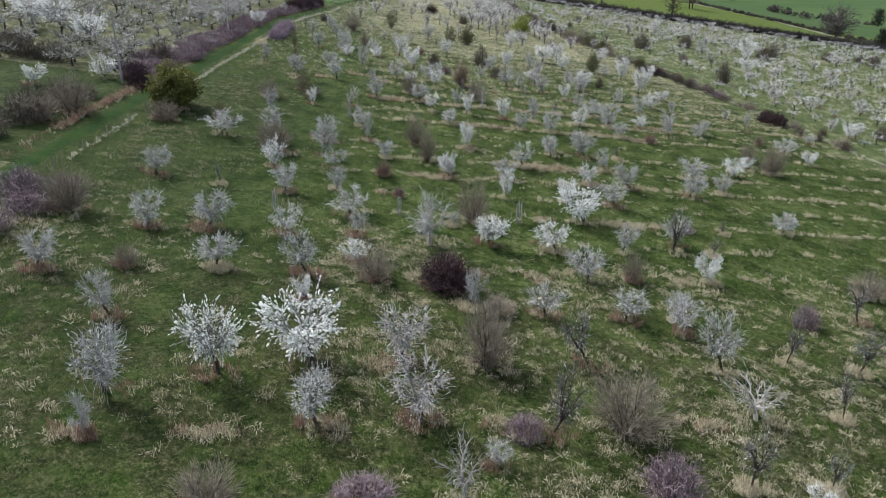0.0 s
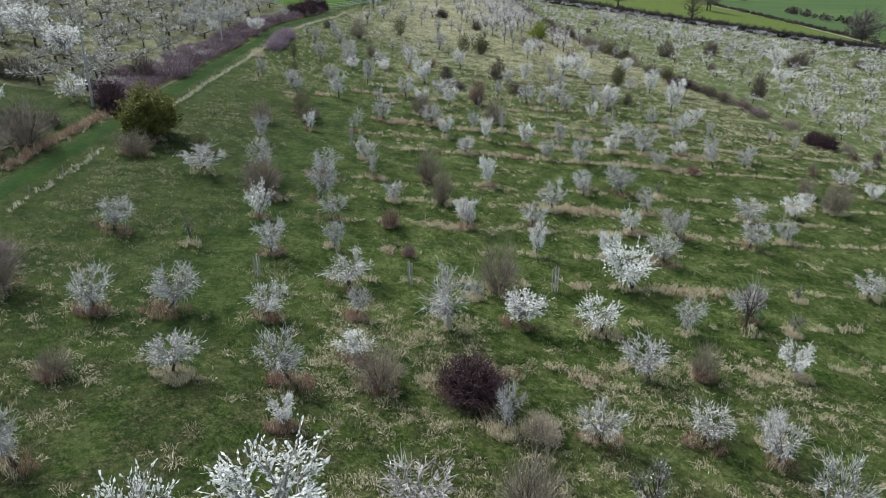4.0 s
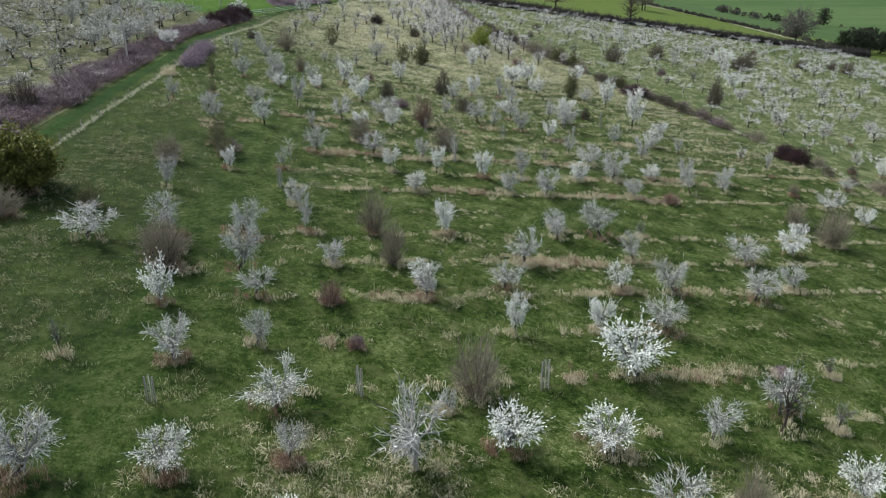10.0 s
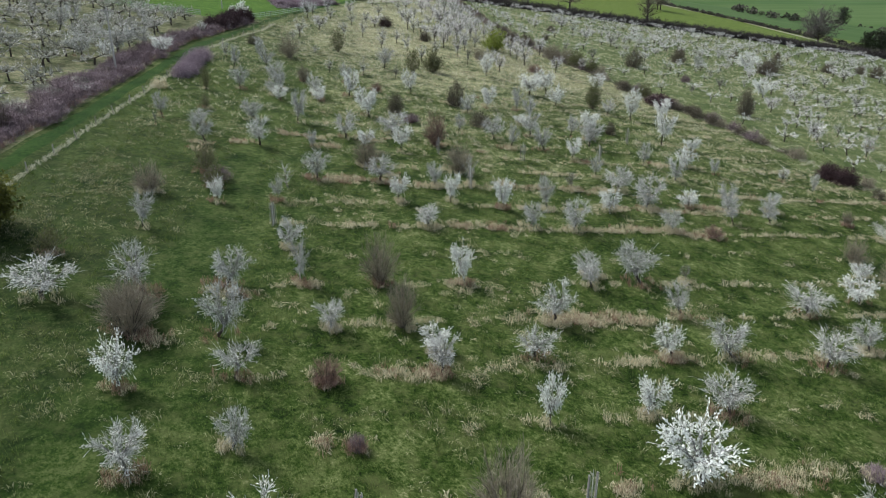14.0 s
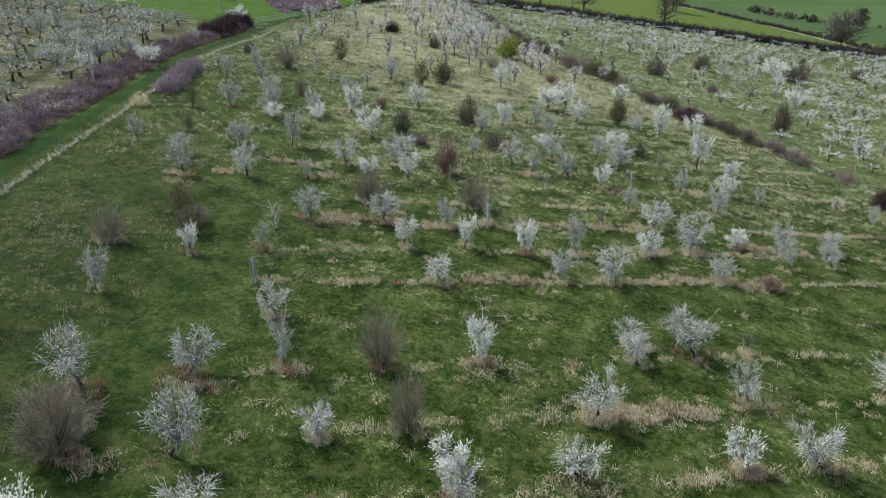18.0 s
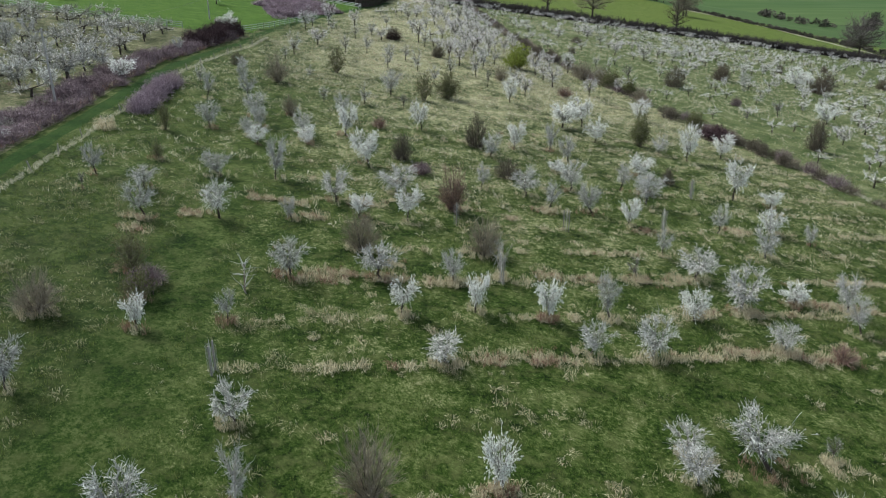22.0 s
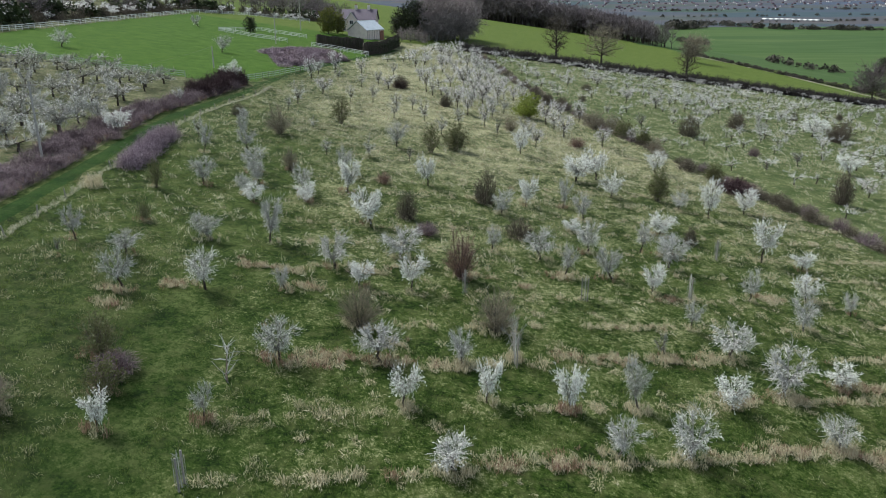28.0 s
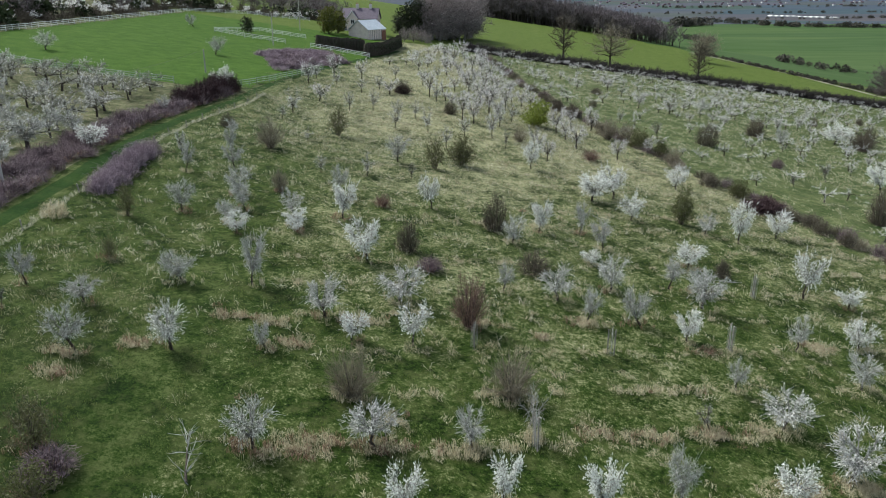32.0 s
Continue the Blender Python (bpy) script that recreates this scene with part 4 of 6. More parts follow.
plant("b", 7.1, 141.7, 3.0, 4.2)
plant("W", 11.8, 142.5, 2.5, 3.7)
plant("W", -41.7, 143.3, 2.3, 3.3)
plant("G", 16.3, 143.5, 2.5, 3.9)
plant("W", 35.0, 146.9, 2.8, 5.2)
plant("w", 66.4, 147.3, 3.4, 2.8)
plant("w", 75.8, 148.0, 2.5, 2.7)
plant("w", 84.9, 148.4, 3.4, 2.9)
plant("G", 31.8, 148.5, 2.3, 3.0)
plant("w", 67.2, 149.8, 3.3, 3.6)
plant("W", 41.2, 150.8, 3.1, 3.5)
plant("W", 23.9, 151.0, 3.0, 3.6)
plant("b", 50.2, 151.2, 2.5, 2.0)
plant("w", 85.9, 151.5, 2.9, 3.3)
plant("S", 30.2, 151.9, 2.8, 4.9, 0)
plant("W", -37.5, 153.7, 4.0, 2.7)
plant("g", 73.7, 153.8, 2.1, 2.7)
plant("b", 49.0, 154.7, 2.6, 2.0)
plant("G", -42.7, 155.7, 4.6, 3.9)
plant("G", -51.3, 157.0, 3.3, 2.5)
plant("W", 20.8, 157.5, 5.0, 3.4)
plant("G", -47.9, 157.8, 3.6, 3.4)
plant("w", 94.9, 158.2, 2.6, 3.2)
plant("W", 24.0, 159.5, 4.4, 4.6)
plant("b", 47.7, 159.9, 3.2, 1.6)
plant("w", 88.5, 161.2, 2.5, 2.7)
plant("g", 86.1, 161.2, 2.5, 2.8)
plant("G", -55.5, 162.1, 4.9, 4.4)
plant("R", 45.1, 162.6, 5.7, 2.9)
plant("b", 61.3, 163.0, 3.5, 5.5)
plant("S", 44.1, 168.4, 3.6, 2.5, 0)
plant("W", 35.2, 168.7, 3.3, 3.5)
plant("w", 69.8, 170.0, 3.1, 3.0)
plant("b", 41.9, 173.1, 4.0, 2.0)
plant("G", -45.7, 173.7, 3.1, 3.2)
plant("G", -57.8, 174.5, 3.0, 2.9)
plant("G", -53.4, 177.5, 3.0, 2.6)
plant("D", 58.2, 180.3, 1.9, 1.7)
plant("w", 80.5, 181.2, 4.4, 3.7)
plant("w", 88.2, 183.1, 3.6, 3.2)
plant("w", 96.9, 185.8, 4.5, 4.4)
plant("W", 76.0, 186.2, 4.9, 4.2)
plant("D", 67.0, 186.9, 3.0, 3.7)
plant("M", 61.7, 193.2, 2.4, 1.9)
plant("g", 75.7, 194.5, 1.4, 3.0)
plant("w", 113.5, 197.4, 3.9, 4.1)
plant("g", 71.4, 203.3, 1.5, 1.9)
plant("w", 85.2, 205.1, 1.9, 2.3)
plant("b", 54.1, 206.2, 5.0, 4.8)
plant("g", 70.6, 209.7, 1.5, 2.2)
plant("w", 106.0, 214.2, 3.9, 3.5)
plant("G", 74.7, 217.8, 3.7, 4.1)
plant("R", -3.6, 219.8, 2.9, 2.4)
plant("w", 84.4, 223.8, 2.7, 2.1)
plant("b", 95.4, 224.7, 5.7, 3.6)
plant("b", 71.8, 224.8, 4.8, 4.2)
plant("W", 91.7, 228.5, 6.8, 4.0)
plant("w", 96.7, 230.8, 2.0, 3.0)
plant("w", 121.0, 230.8, 4.5, 4.1)
plant("b", 101.2, 232.7, 6.3, 4.7)
plant("w", 60.4, 233.3, 2.3, 2.5)
plant("w", 81.0, 233.9, 2.3, 3.8)
plant("w", 69.3, 235.3, 2.3, 2.3)
plant("w", 67.1, 237.1, 3.1, 2.8)
plant("w", 89.7, 241.7, 2.7, 3.7)
plant("w", 80.8, 246.8, 2.2, 2.4)
plant("b", 126.3, 247.7, 4.8, 3.1)
plant("w", 64.8, 249.7, 2.5, 3.0)
plant("G", 69.5, 250.8, 5.6, 4.0)
plant("b", 144.1, 251.4, 4.9, 4.1)
plant("b", 100.3, 253.9, 2.3, 2.6)
plant("w", 78.8, 255.8, 2.9, 2.8)
plant("b", 141.7, 256.1, 3.9, 2.9)
plant("w", 102.0, 262.4, 2.7, 2.3)
plant("w", 85.5, 264.6, 2.7, 2.9)
plant("b", 121.2, 268.8, 2.5, 2.3)

plant("G", -25.7, 149.1, 2.3, 4.0)
plant("g", -28.1, 156.0, 1.9, 3.0)
plant("G", -22.5, 136.4, 3.0, 3.2)
plant("b", -26.8, 172.7, 2.6, 2.1)
plant("G", -24.9, 167.4, 2.1, 2.6)
plant("G", -23.4, 160.9, 2.1, 2.9)
plant("G", -21.3, 152.3, 2.9, 3.6)
plant("G", -18.8, 143.0, 2.9, 3.1)
plant("G", -17.4, 139.0, 2.4, 3.0)
plant("G", -17.6, 134.9, 3.1, 2.2)
plant("B", -19.3, 163.6, 3.8, 4.8)
plant("g", -20.1, 187.0, 3.5, 4.3)
plant("w", -17.6, 200.4, 4.3, 3.5)
plant("w", -6.0, 217.1, 4.1, 3.4)
plant("S", -12.0, 175.3, 3.0, 5.0, 1)
plant("g", -12.0, 194.8, 2.2, 3.7)
plant("g", -8.2, 197.8, 2.5, 4.4)
plant("B", -15.1, 145.8, 2.5, 3.2)
plant("g", -12.0, 154.9, 1.6, 2.3)
plant("G", -12.7, 138.5, 2.3, 3.2)
plant("W", -12.0, 135.6, 2.5, 1.3)
plant("G", -9.3, 148.3, 2.7, 3.5)
plant("W", -8.1, 139.5, 2.7, 4.1)
plant("g", -4.1, 185.1, 2.4, 3.8)
plant("G", -3.3, 164.6, 3.6, 4.1)
plant("g", -6.7, 155.8, 1.8, 3.3)
plant("D", -1.5, 156.8, 1.2, 2.6)
plant("W", 0.7, 146.1, 2.7, 3.9)
plant("Q", -4.4, 144.9, 2.1, 1.6)
plant("g", -1.0, 195.6, 2.7, 3.5)
plant("g", 1.0, 186.1, 2.5, 4.4)
plant("S", 1.5, 163.4, 2.7, 4.8, 1)
plant("b", 5.3, 204.2, 3.0, 2.4)
plant("S", -26.3, 133.5, 1.7, 3.4, 1)
plant("b", -3.5, 220.2, 4.2, 2.9)
plant("w", 1.9, 219.6, 3.4, 6.3)
plant("g", -3.9, 191.5, 2.6, 4.0)
plant("w", 7.8, 291.5, 4.7, 5.4)
plant("w", 9.9, 283.3, 4.1, 5.6)
plant("w", 14.3, 271.6, 4.3, 6.0)
plant("w", 14.4, 312.0, 5.5, 4.7)
plant("w", 10.0, 260.1, 4.0, 4.7)
plant("w", 7.6, 232.0, 3.4, 4.0)
plant("g", 3.1, 215.5, 2.8, 4.7)
plant("w", 10.5, 229.2, 5.2, 5.9)
plant("w", 12.2, 220.6, 5.2, 5.8)
plant("w", 13.0, 210.1, 4.6, 6.2)
plant("w", 7.3, 200.0, 3.4, 5.3)
plant("w", 9.1, 197.5, 3.3, 5.2)
plant("g", 13.6, 197.7, 2.9, 4.4)
plant("w", 15.0, 223.4, 5.5, 5.1)
plant("w", 16.6, 215.2, 3.6, 5.4)
plant("w", 20.3, 238.2, 3.6, 4.2)
plant("w", 20.7, 221.5, 3.0, 4.6)
plant("g", 16.6, 204.2, 2.9, 4.2)
plant("w", 11.3, 187.0, 2.5, 4.8)
plant("g", 6.8, 186.2, 2.3, 3.6)
plant("g", 3.5, 176.5, 2.4, 3.7)
plant("S", 5.1, 167.3, 3.9, 4.2, 0)
plant("D", 12.5, 179.6, 1.5, 3.6)
plant("B", 15.8, 187.3, 2.9, 3.1)
plant("w", 22.3, 219.7, 3.2, 4.8)
plant("W", 15.0, 169.8, 2.7, 4.2)
plant("w", 18.3, 175.7, 2.7, 4.0)
plant("g", 18.2, 188.2, 3.3, 3.1)
plant("S", 20.9, 203.2, 5.8, 4.9, 2)
plant("w", 23.8, 198.5, 4.1, 4.9)
plant("w", 24.5, 193.9, 3.7, 4.3)
plant("w", 25.0, 187.2, 4.1, 4.9)
plant("w", 31.6, 205.5, 3.2, 4.4)
plant("w", 16.5, 268.6, 4.2, 5.6)
plant("w", 17.9, 258.1, 4.0, 5.3)
plant("Q", 25.7, 179.9, 3.2, 2.2)
plant("b", 26.7, 228.7, 3.9, 3.4)
plant("b", 28.5, 223.4, 3.2, 2.8)
plant("b", 30.7, 218.8, 4.0, 3.2)
plant("B", 33.2, 199.3, 4.0, 4.6)
plant("B", 36.6, 199.3, 3.8, 4.4)
plant("S", 37.7, 195.4, 4.7, 3.4, 0)
plant("w", 30.7, 183.0, 3.3, 3.5)
plant("w", 38.0, 191.0, 2.1, 3.2)
plant("D", 44.5, 206.5, 3.3, 4.0)
plant("b", 39.0, 236.0, 2.2, 1.9)
plant("b", 45.3, 259.6, 3.6, 1.9)
plant("S", 40.0, 190.1, 3.1, 2.9, 0)
plant("B", 40.3, 185.0, 3.0, 3.2)
plant("w", 50.3, 268.2, 4.3, 5.0)
plant("g", 52.5, 261.8, 3.6, 3.9)
plant("w", 51.8, 244.0, 4.1, 4.2)
plant("w", 58.6, 241.7, 4.7, 4.5)
plant("g", 40.7, 219.2, 2.3, 3.3)
plant("w", 28.6, 209.4, 3.5, 3.8)
plant("w", 18.5, 184.0, 2.5, 2.7)
plant("w", 13.4, 251.0, 4.4, 4.8)
plant("w", 10.5, 245.1, 4.0, 4.6)
plant("w", 14.9, 240.4, 4.2, 4.5)
plant("w", 18.0, 242.6, 3.9, 4.6)
plant("w", 10.7, 208.8, 3.4, 4.2)
plant("w", 13.9, 204.1, 3.1, 4.0)
plant("w", 6.0, 211.8, 2.5, 3.5)
plant("g", 0.7, 235.6, 3.0, 3.8)
plant("g", 4.4, 248.3, 3.2, 3.8)
plant("g", -0.2, 258.8, 3.1, 3.4)
plant("w", 18.7, 298.7, 4.5, 5.2)
plant("w", 7.0, 261.5, 3.4, 4.4)
plant("g", -5.4, 239.1, 2.7, 3.8)
plant("g", -8.1, 220.6, 2.7, 3.4)
plant("g", -11.3, 214.6, 2.6, 3.5)
plant("g", -16.6, 220.6, 2.7, 3.4)
plant("w", -21.2, 224.9, 3.0, 3.8)
plant("w", -12.5, 232.3, 3.2, 4.8)
plant("w", -18.1, 229.3, 3.9, 5.6)
plant("w", -21.7, 217.0, 3.4, 5.2)
plant("g", -21.0, 182.7, 1.9, 2.4)
plant("g", -15.5, 169.6, 1.5, 2.1)


# ---- the far rows of the orchards ----
FENCE_Y = (95, 104, 124, 146, 161, 183, 210, 250, 302, 330)
FENCE_X = (67, 64.5, 59, 53, 48.5, 41, 33.5, 27, 22.5, 20)


def fence_x(y):
    return float(np.interp(y, FENCE_Y, FENCE_X))


def clear_of(x, y, gap):
    return all((x - a) ** 2 + (y - b) ** 2 > gap * gap for a, b, *_ in TREES)


def small_tree(seed, density=1.0, twigs=60, clump=0.085, thick=0.022):
    """A lighter tree for the far rows: wood 0, twigs 1, blossom 2."""
    rng = random.Random(seed)
    s = Shape()
    tip = Vector((rng.gauss(0, 0.12), rng.gauss(0, 0.12), 0.8))
    s.path([(0, 0, -0.2), tip], 0.12, 0.08, 4, 0)
    ends = []
    for i in range(5):
        g = 2 * math.pi * (i + rng.uniform(-0.3, 0.3)) / 5
        a = limb(rng, tip, (math.cos(g), math.sin(g), rng.uniform(0.3, 1.0)), rng.uniform(1.1, 1.8), 0.22, 3, 0.0)
        s.path(a, 0.055, 0.02, 3, 0)
        ends += a[1:]
    for _ in range(twigs):
        p = rng.choice(ends)
        c = limb(rng, p, (p.x * 0.5 + rng.gauss(0, 0.6), p.y * 0.5 + rng.gauss(0, 0.6), rng.gauss(0.4, 0.5)), rng.uniform(0.3, 0.8), 0.2, 1)
        s.ribbon(c[0], c[1], thick, thick * 0.5, rng, 1)
        if rng.random() < density:
            for _ in range(rng.randint(2, 5)):
                d = (c[1] - c[0]).normalized() + Vector((rng.gauss(0, 0.4), rng.gauss(0, 0.4), rng.gauss(0, 0.4)))
                s.strand(c[0].lerp(c[1], rng.random()), d.normalized(), clump * rng.uniform(1.5, 3.5), clump * rng.uniform(0.35, 0.8), rng, 2)
    return s


def arrays(shape):
    """Vertices, triangles and material numbers of a shape as arrays."""
    tri, mat = [], []
    for f, m in zip(shape.f, shape.m):
        for i in range(1, len(f) - 1):
            tri.append((f[0], f[i], f[i + 1]))
            mat.append(m)
    return np.array([tuple(v) for v in shape.v]), np.array(tri), np.array(mat)


def scatter(name, pool, places, mats, label, category, rng):
    """Many plants joined into one object: places are (x, y, width, height, which)."""
    V, T, K, n = [], [], [], 0
    for x, y, w, h, k in places:
        v, t, m = pool[k]
        g = rng.uniform(0, 2 * math.pi)
        c, s = math.cos(g), math.sin(g)
        q = np.empty_like(v)
        q[:, 0] = x + (v[:, 0] * c - v[:, 1] * s) * w
        q[:, 1] = y + (v[:, 0] * s + v[:, 1] * c) * w
        q[:, 2] = gz(x, y) + v[:, 2] * h
        V.append(q)
        T.append(t + n)
        K.append(m)
        n += len(v)
    ob = sheet(name, np.concatenate(V), np.concatenate(T), mats, np.concatenate(K))
    return tagged(ob, label, category, kind="stuff")


def far_rows():
    rng = random.Random(17)
    pool = [arrays(small_tree(200 + i, d)) for i, d in enumerate((1.0, 0.9, 0.7, 0.45, 0.8, 0.12))]
    old_pool = [arrays(small_tree(220 + i, d, 160, 0.055, 0.03)) for i, d in enumerate((0.6, 0.38, 0.2, 0.06))]
    here, right, left = [], [], []
    # upper main orchard
    for r in range(40):
        for c in range(24):
            x, y = -28 + c * 4.9 + rng.gauss(0, 0.7), 168 + r * 5.0 + rng.gauss(0, 0.7)
            x += (y - 168) * 0.06
            if y > 322 or x > fence_x(y) - 1.5 or x < float(np.interp(y, (200, 216, 240, 252, 266, 288, 321), (-28, -23, -22, -16, -10, -3, 4))) or rng.random() < 0.42 or not clear_of(x, y, 3.0):
                continue
            h = rng.uniform(2.1, 3.4)
            if y > 215 and (y > 262 or x > 0):
                here.append((x, y, rng.uniform(0.95, 1.45), h / 2.6, rng.randrange(5)))
    # orchard beyond the thorny fence line
    for r in range(54):
        for c in range(40):
            x, y = 22 + c * 4.6 + rng.gauss(0, 0.8), 98 + r * 4.3 + rng.gauss(0, 0.8)
            if y > 321 or x < fence_x(y) + 3 or x > 185 or not clear_of(x, y, 2.6):
                continue
            if rng.random() < (0.72 if x < fence_x(y) + 26 or y < 235 else 0.40):
                continue
            right.append((x + rng.gauss(0, 0.9), y + rng.gauss(0, 0.9), rng.uniform(0.7, 1.45), rng.uniform(0.6, 1.15), rng.choice((0, 1, 2, 2, 3, 3, 4, 5))))
    # orchard beyond the track
    for r in range(24):
        for c in range(22):
            x, y = -43.5 - c * 4.3 + rng.gauss(0, 0.7), 97 + r * 4.2 + rng.gauss(0, 0.7)
            if y > 200 or x > -42 or rng.random() < 0.2 or not clear_of(x, y, 2.6):
                continue
            left.append((x, y, rng.uniform(1.2, 1.8), rng.uniform(1.1, 1.6), rng.choice((0, 1, 1, 2, 2, 3, 3))))
    mats = [M["dark_bark"], M["twig"], M["far_blossom"]]
    old = [M["dark_bark"], M["moss_twig"], M["far_blossom"]]
    scatter("distant_orchard_trees", pool, here, mats, "distant rows of fruit trees in white blossom", "trees", rng)
    scatter("distant_orchard_trees", pool, right, mats, "scattered fruit trees in blossom across a lower slope", "trees", rng)
    scatter("distant_orchard_trees", old_pool, left, old, "old grey fruit trees in an orchard beyond a track", "trees", rng)


M["far_blossom"] = islands("pale_blossom", [(0.56, 0.54, 0.52), (0.76, 0.75, 0.73), (0.90, 0.90, 0.88)], None, 0.8, 0.3)
far_rows()


# ---- hedges and brambles ----
def lite_dome(seed, stems, thick=0.017):
    rng = random.Random(seed)
    s = Shape()
    for _ in range(stems):
        g, e = rng.uniform(0, 2 * math.pi), math.asin(rng.uniform(0.02, 1))
        r = 1.5 * rng.uniform(0.6, 1.02)
        top = Vector((math.cos(g) * math.cos(e) * r, math.sin(g) * math.cos(e) * r, math.sin(e) * r * 2))
        base = Vector((top.x * 0.6 + rng.gauss(0, 0.2), top.y * 0.6 + rng.gauss(0, 0.2), -0.1))
        end = top + Vector((rng.gauss(0, 0.3), rng.gauss(0, 0.3), rng.gauss(0, 0.25)))
        a = [base, base.lerp(top, 0.6) + Vector((0, 0, 0.2)), top, end]
        for j in range(3):
            s.ribbon(a[j], a[j + 1], thick * (1.1 - 0.25 * j), thick * (0.9 - 0.25 * j), rng)
        for _ in range(3):
            b = limb(rng, a[1].lerp(top, rng.random()), (rng.gauss(0, 1), rng.gauss(0, 1), rng.gauss(0.2, 0.6)), rng.uniform(0.3, 0.7), 0.2, 1)
            s.ribbon(b[0], b[1], thick * 0.7, thick * 0.3, rng)
    return s


M["hedge_dark"] = islands("dark_hedge_twigs", [(0.026, 0.022, 0.022), (0.052, 0.045, 0.043), (0.095, 0.082, 0.078)])
HEDGE = {}


def hedge_clump(look_, x, y, width, height, label, name="hedge_bramble", far=False):
    """One rounded clump of hedge stems, shared between places."""
    rng = pick
    key = (look_, rng.randrange(3), far)
    m = pose(x, y, gz(x, y) - 0.1, 0, 0, rng.uniform(0, 360)) @ Matrix.Diagonal((width / 3, width / 3, height / 3, 1))
    if key not in HEDGE:
        ob = new(name, lite_dome(300 + len(HEDGE), 90 if far else 190, 0.034 if far else 0.019).mesh(name, [M[look_]]))
        tagged(ob, label, "hedge", "hedge clumps")
        HEDGE[key] = ob
        ob.matrix_basis = m
    else:
        ob = copy_thing(HEDGE[key], m @ Matrix.Diagonal((*(1 / s for s in HEDGE[key].scale), 1)))
    return ob


TRACK = [(-35.6, 20), (-35.2, 57), (-35.1, 74), (-35.1, 84), (-35.0, 101), (-34.9, 121), (-34.7, 139), (-34.8, 155), (-34.5, 163), (-33.6, 171),
         (-32.2, 179), (-30.4, 188), (-28.9, 202), (-26.7, 218), (-22.5, 236), (-17.5, 256), (-12.0, 275), (-5.0, 300)]


def track_x(y):
    return float(np.interp(y, [p[1] for p in TRACK], [p[0] for p in TRACK]))


def build_track():
    v, f = [], []
    ys = np.arange(22, 298, 1.5)
    for y in ys:
        x = track_x(y)
        for k in range(5):
            o = (k - 2) * 0.75 + 0.12 * math.sin(y * 0.7 + k)
            v.append((x + o, y, gz(x + o, y) + 0.05 - (0.04 if k in (1, 3) else 0.25 if k in (0, 4) else 0)))
    for i in range(len(ys) - 1):
        for k in range(4):
            a = i * 5 + k
            f.append((a, a + 1, a + 6, a + 5))
    tagged(sheet("track", v, f, [M["track"]]), "mown dark green grass track along a bramble hedge", "track", kind="structure")


build_track()
hr = random.Random(23)
y = 96.0
while y < 196:
    x = track_x(y) - 3.0
    hedge_clump("mauve_twig", x + hr.gauss(0, 0.3), y, hr.uniform(2.6, 3.8), hr.uniform(1.0, 1.9), "mauve-brown leafless bramble hedge beside the track")
    if hr.random() < 0.75:
        hedge_clump("mauve_twig", x - hr.uniform(1.6, 2.8), y + hr.gauss(0, 0.6), hr.uniform(2.8, 4.2), hr.uniform(1.0, 1.8), "mauve-brown leafless bramble hedge beside the track")
    y += hr.uniform(1.7, 2.4)
for _ in range(20):
    y = hr.uniform(98, 130)
    hedge_clump(hr.choice(("mauve_twig", "mauve_twig", "moss_twig")), track_x(y) - hr.uniform(5.0, 8.0), y, hr.uniform(3.0, 4.6), hr.uniform(0.9, 1.6), "mauve-brown leafless bramble hedge beside the track")
for x, y, w, h in ((-42.6, 150, 5.0, 4.2), (-41.0, 158, 3.6, 3.4), (-45.5, 144, 4.6, 4.0), (-36.2, 176.5, 2.2, 2.6)):
    plant("G", x, y, w, h, 0)
for y in np.arange(184, 201, 1.5):
    hedge_clump("red_twig", track_x(y) - 3.4 + hr.gauss(0, 0.3), float(y), 3.4, hr.uniform(2.8, 3.6), "tall dark thorn hedge at the corner of a field")
    hedge_clump("red_twig", track_x(y) - 5.6 + hr.gauss(0, 0.3), float(y), 3.2, hr.uniform(2.4, 3.2), "tall dark thorn hedge at the corner of a field")
plant("W", -33.8, 200.5, 4.5, 4.2, 1)
for y in np.arange(139, 155, 1.1):
    hedge_clump("lilac_twig", -31.2 + hr.gauss(0, 0.4), float(y), hr.uniform(2.6, 3.4), hr.uniform(1.6, 2.5), "lilac-brown bramble patch between track and orchard")
hedge_clump("straw", -31.6, 131.5, 2.6, 1.6, "heap of pale dead grass stems")
# thorns and brambles down the near end of the track
for x, y, w, h in ((-41, 60, 5, 1.6), (-42, 66, 5, 2.2), (-41.5, 71, 5, 2.8), (-42.5, 75, 4.6, 3.2), (-41, 79, 4.4, 3.0), (-40.5, 83, 3.6, 2.0)):
    hedge_clump("olive_twig", x, y, w, h, "leafless brown thorn thicket beside the track", "thorn_thicket")
for x, y, w, h in ((-37.4, 90.6, 3.4, 3.6), (-37.9, 93.0, 3.4, 3.4), (-39.2, 94.2, 3.0, 2.8)):
    hedge_clump("red_twig", x, y, w, h, "dark purple-red bush beside a telegraph pole", "bramble_bush")
for x, y, w, h in ((-31, 46, 5, 2.2), (-30.5, 51, 4.5, 1.8), (-30, 55, 4, 1.5), (-33, 42, 5, 2.0)):
    hedge_clump("mauve_twig", x, y, w, h, "mauve bramble patch between track and orchard")
for x, y, w, h in ((-51.5, 99.3, 5, 3.4), (-54.8, 98.7, 5, 3.6), (-58, 101, 5, 3.4), (-40.4, 107.3, 4.2, 3.8), (-64, 100, 6, 3.6)):
    hedge_clump("olive_twig", x, y, w, h, "leafless brown thorn thicket beside the track", "thorn_thicket")
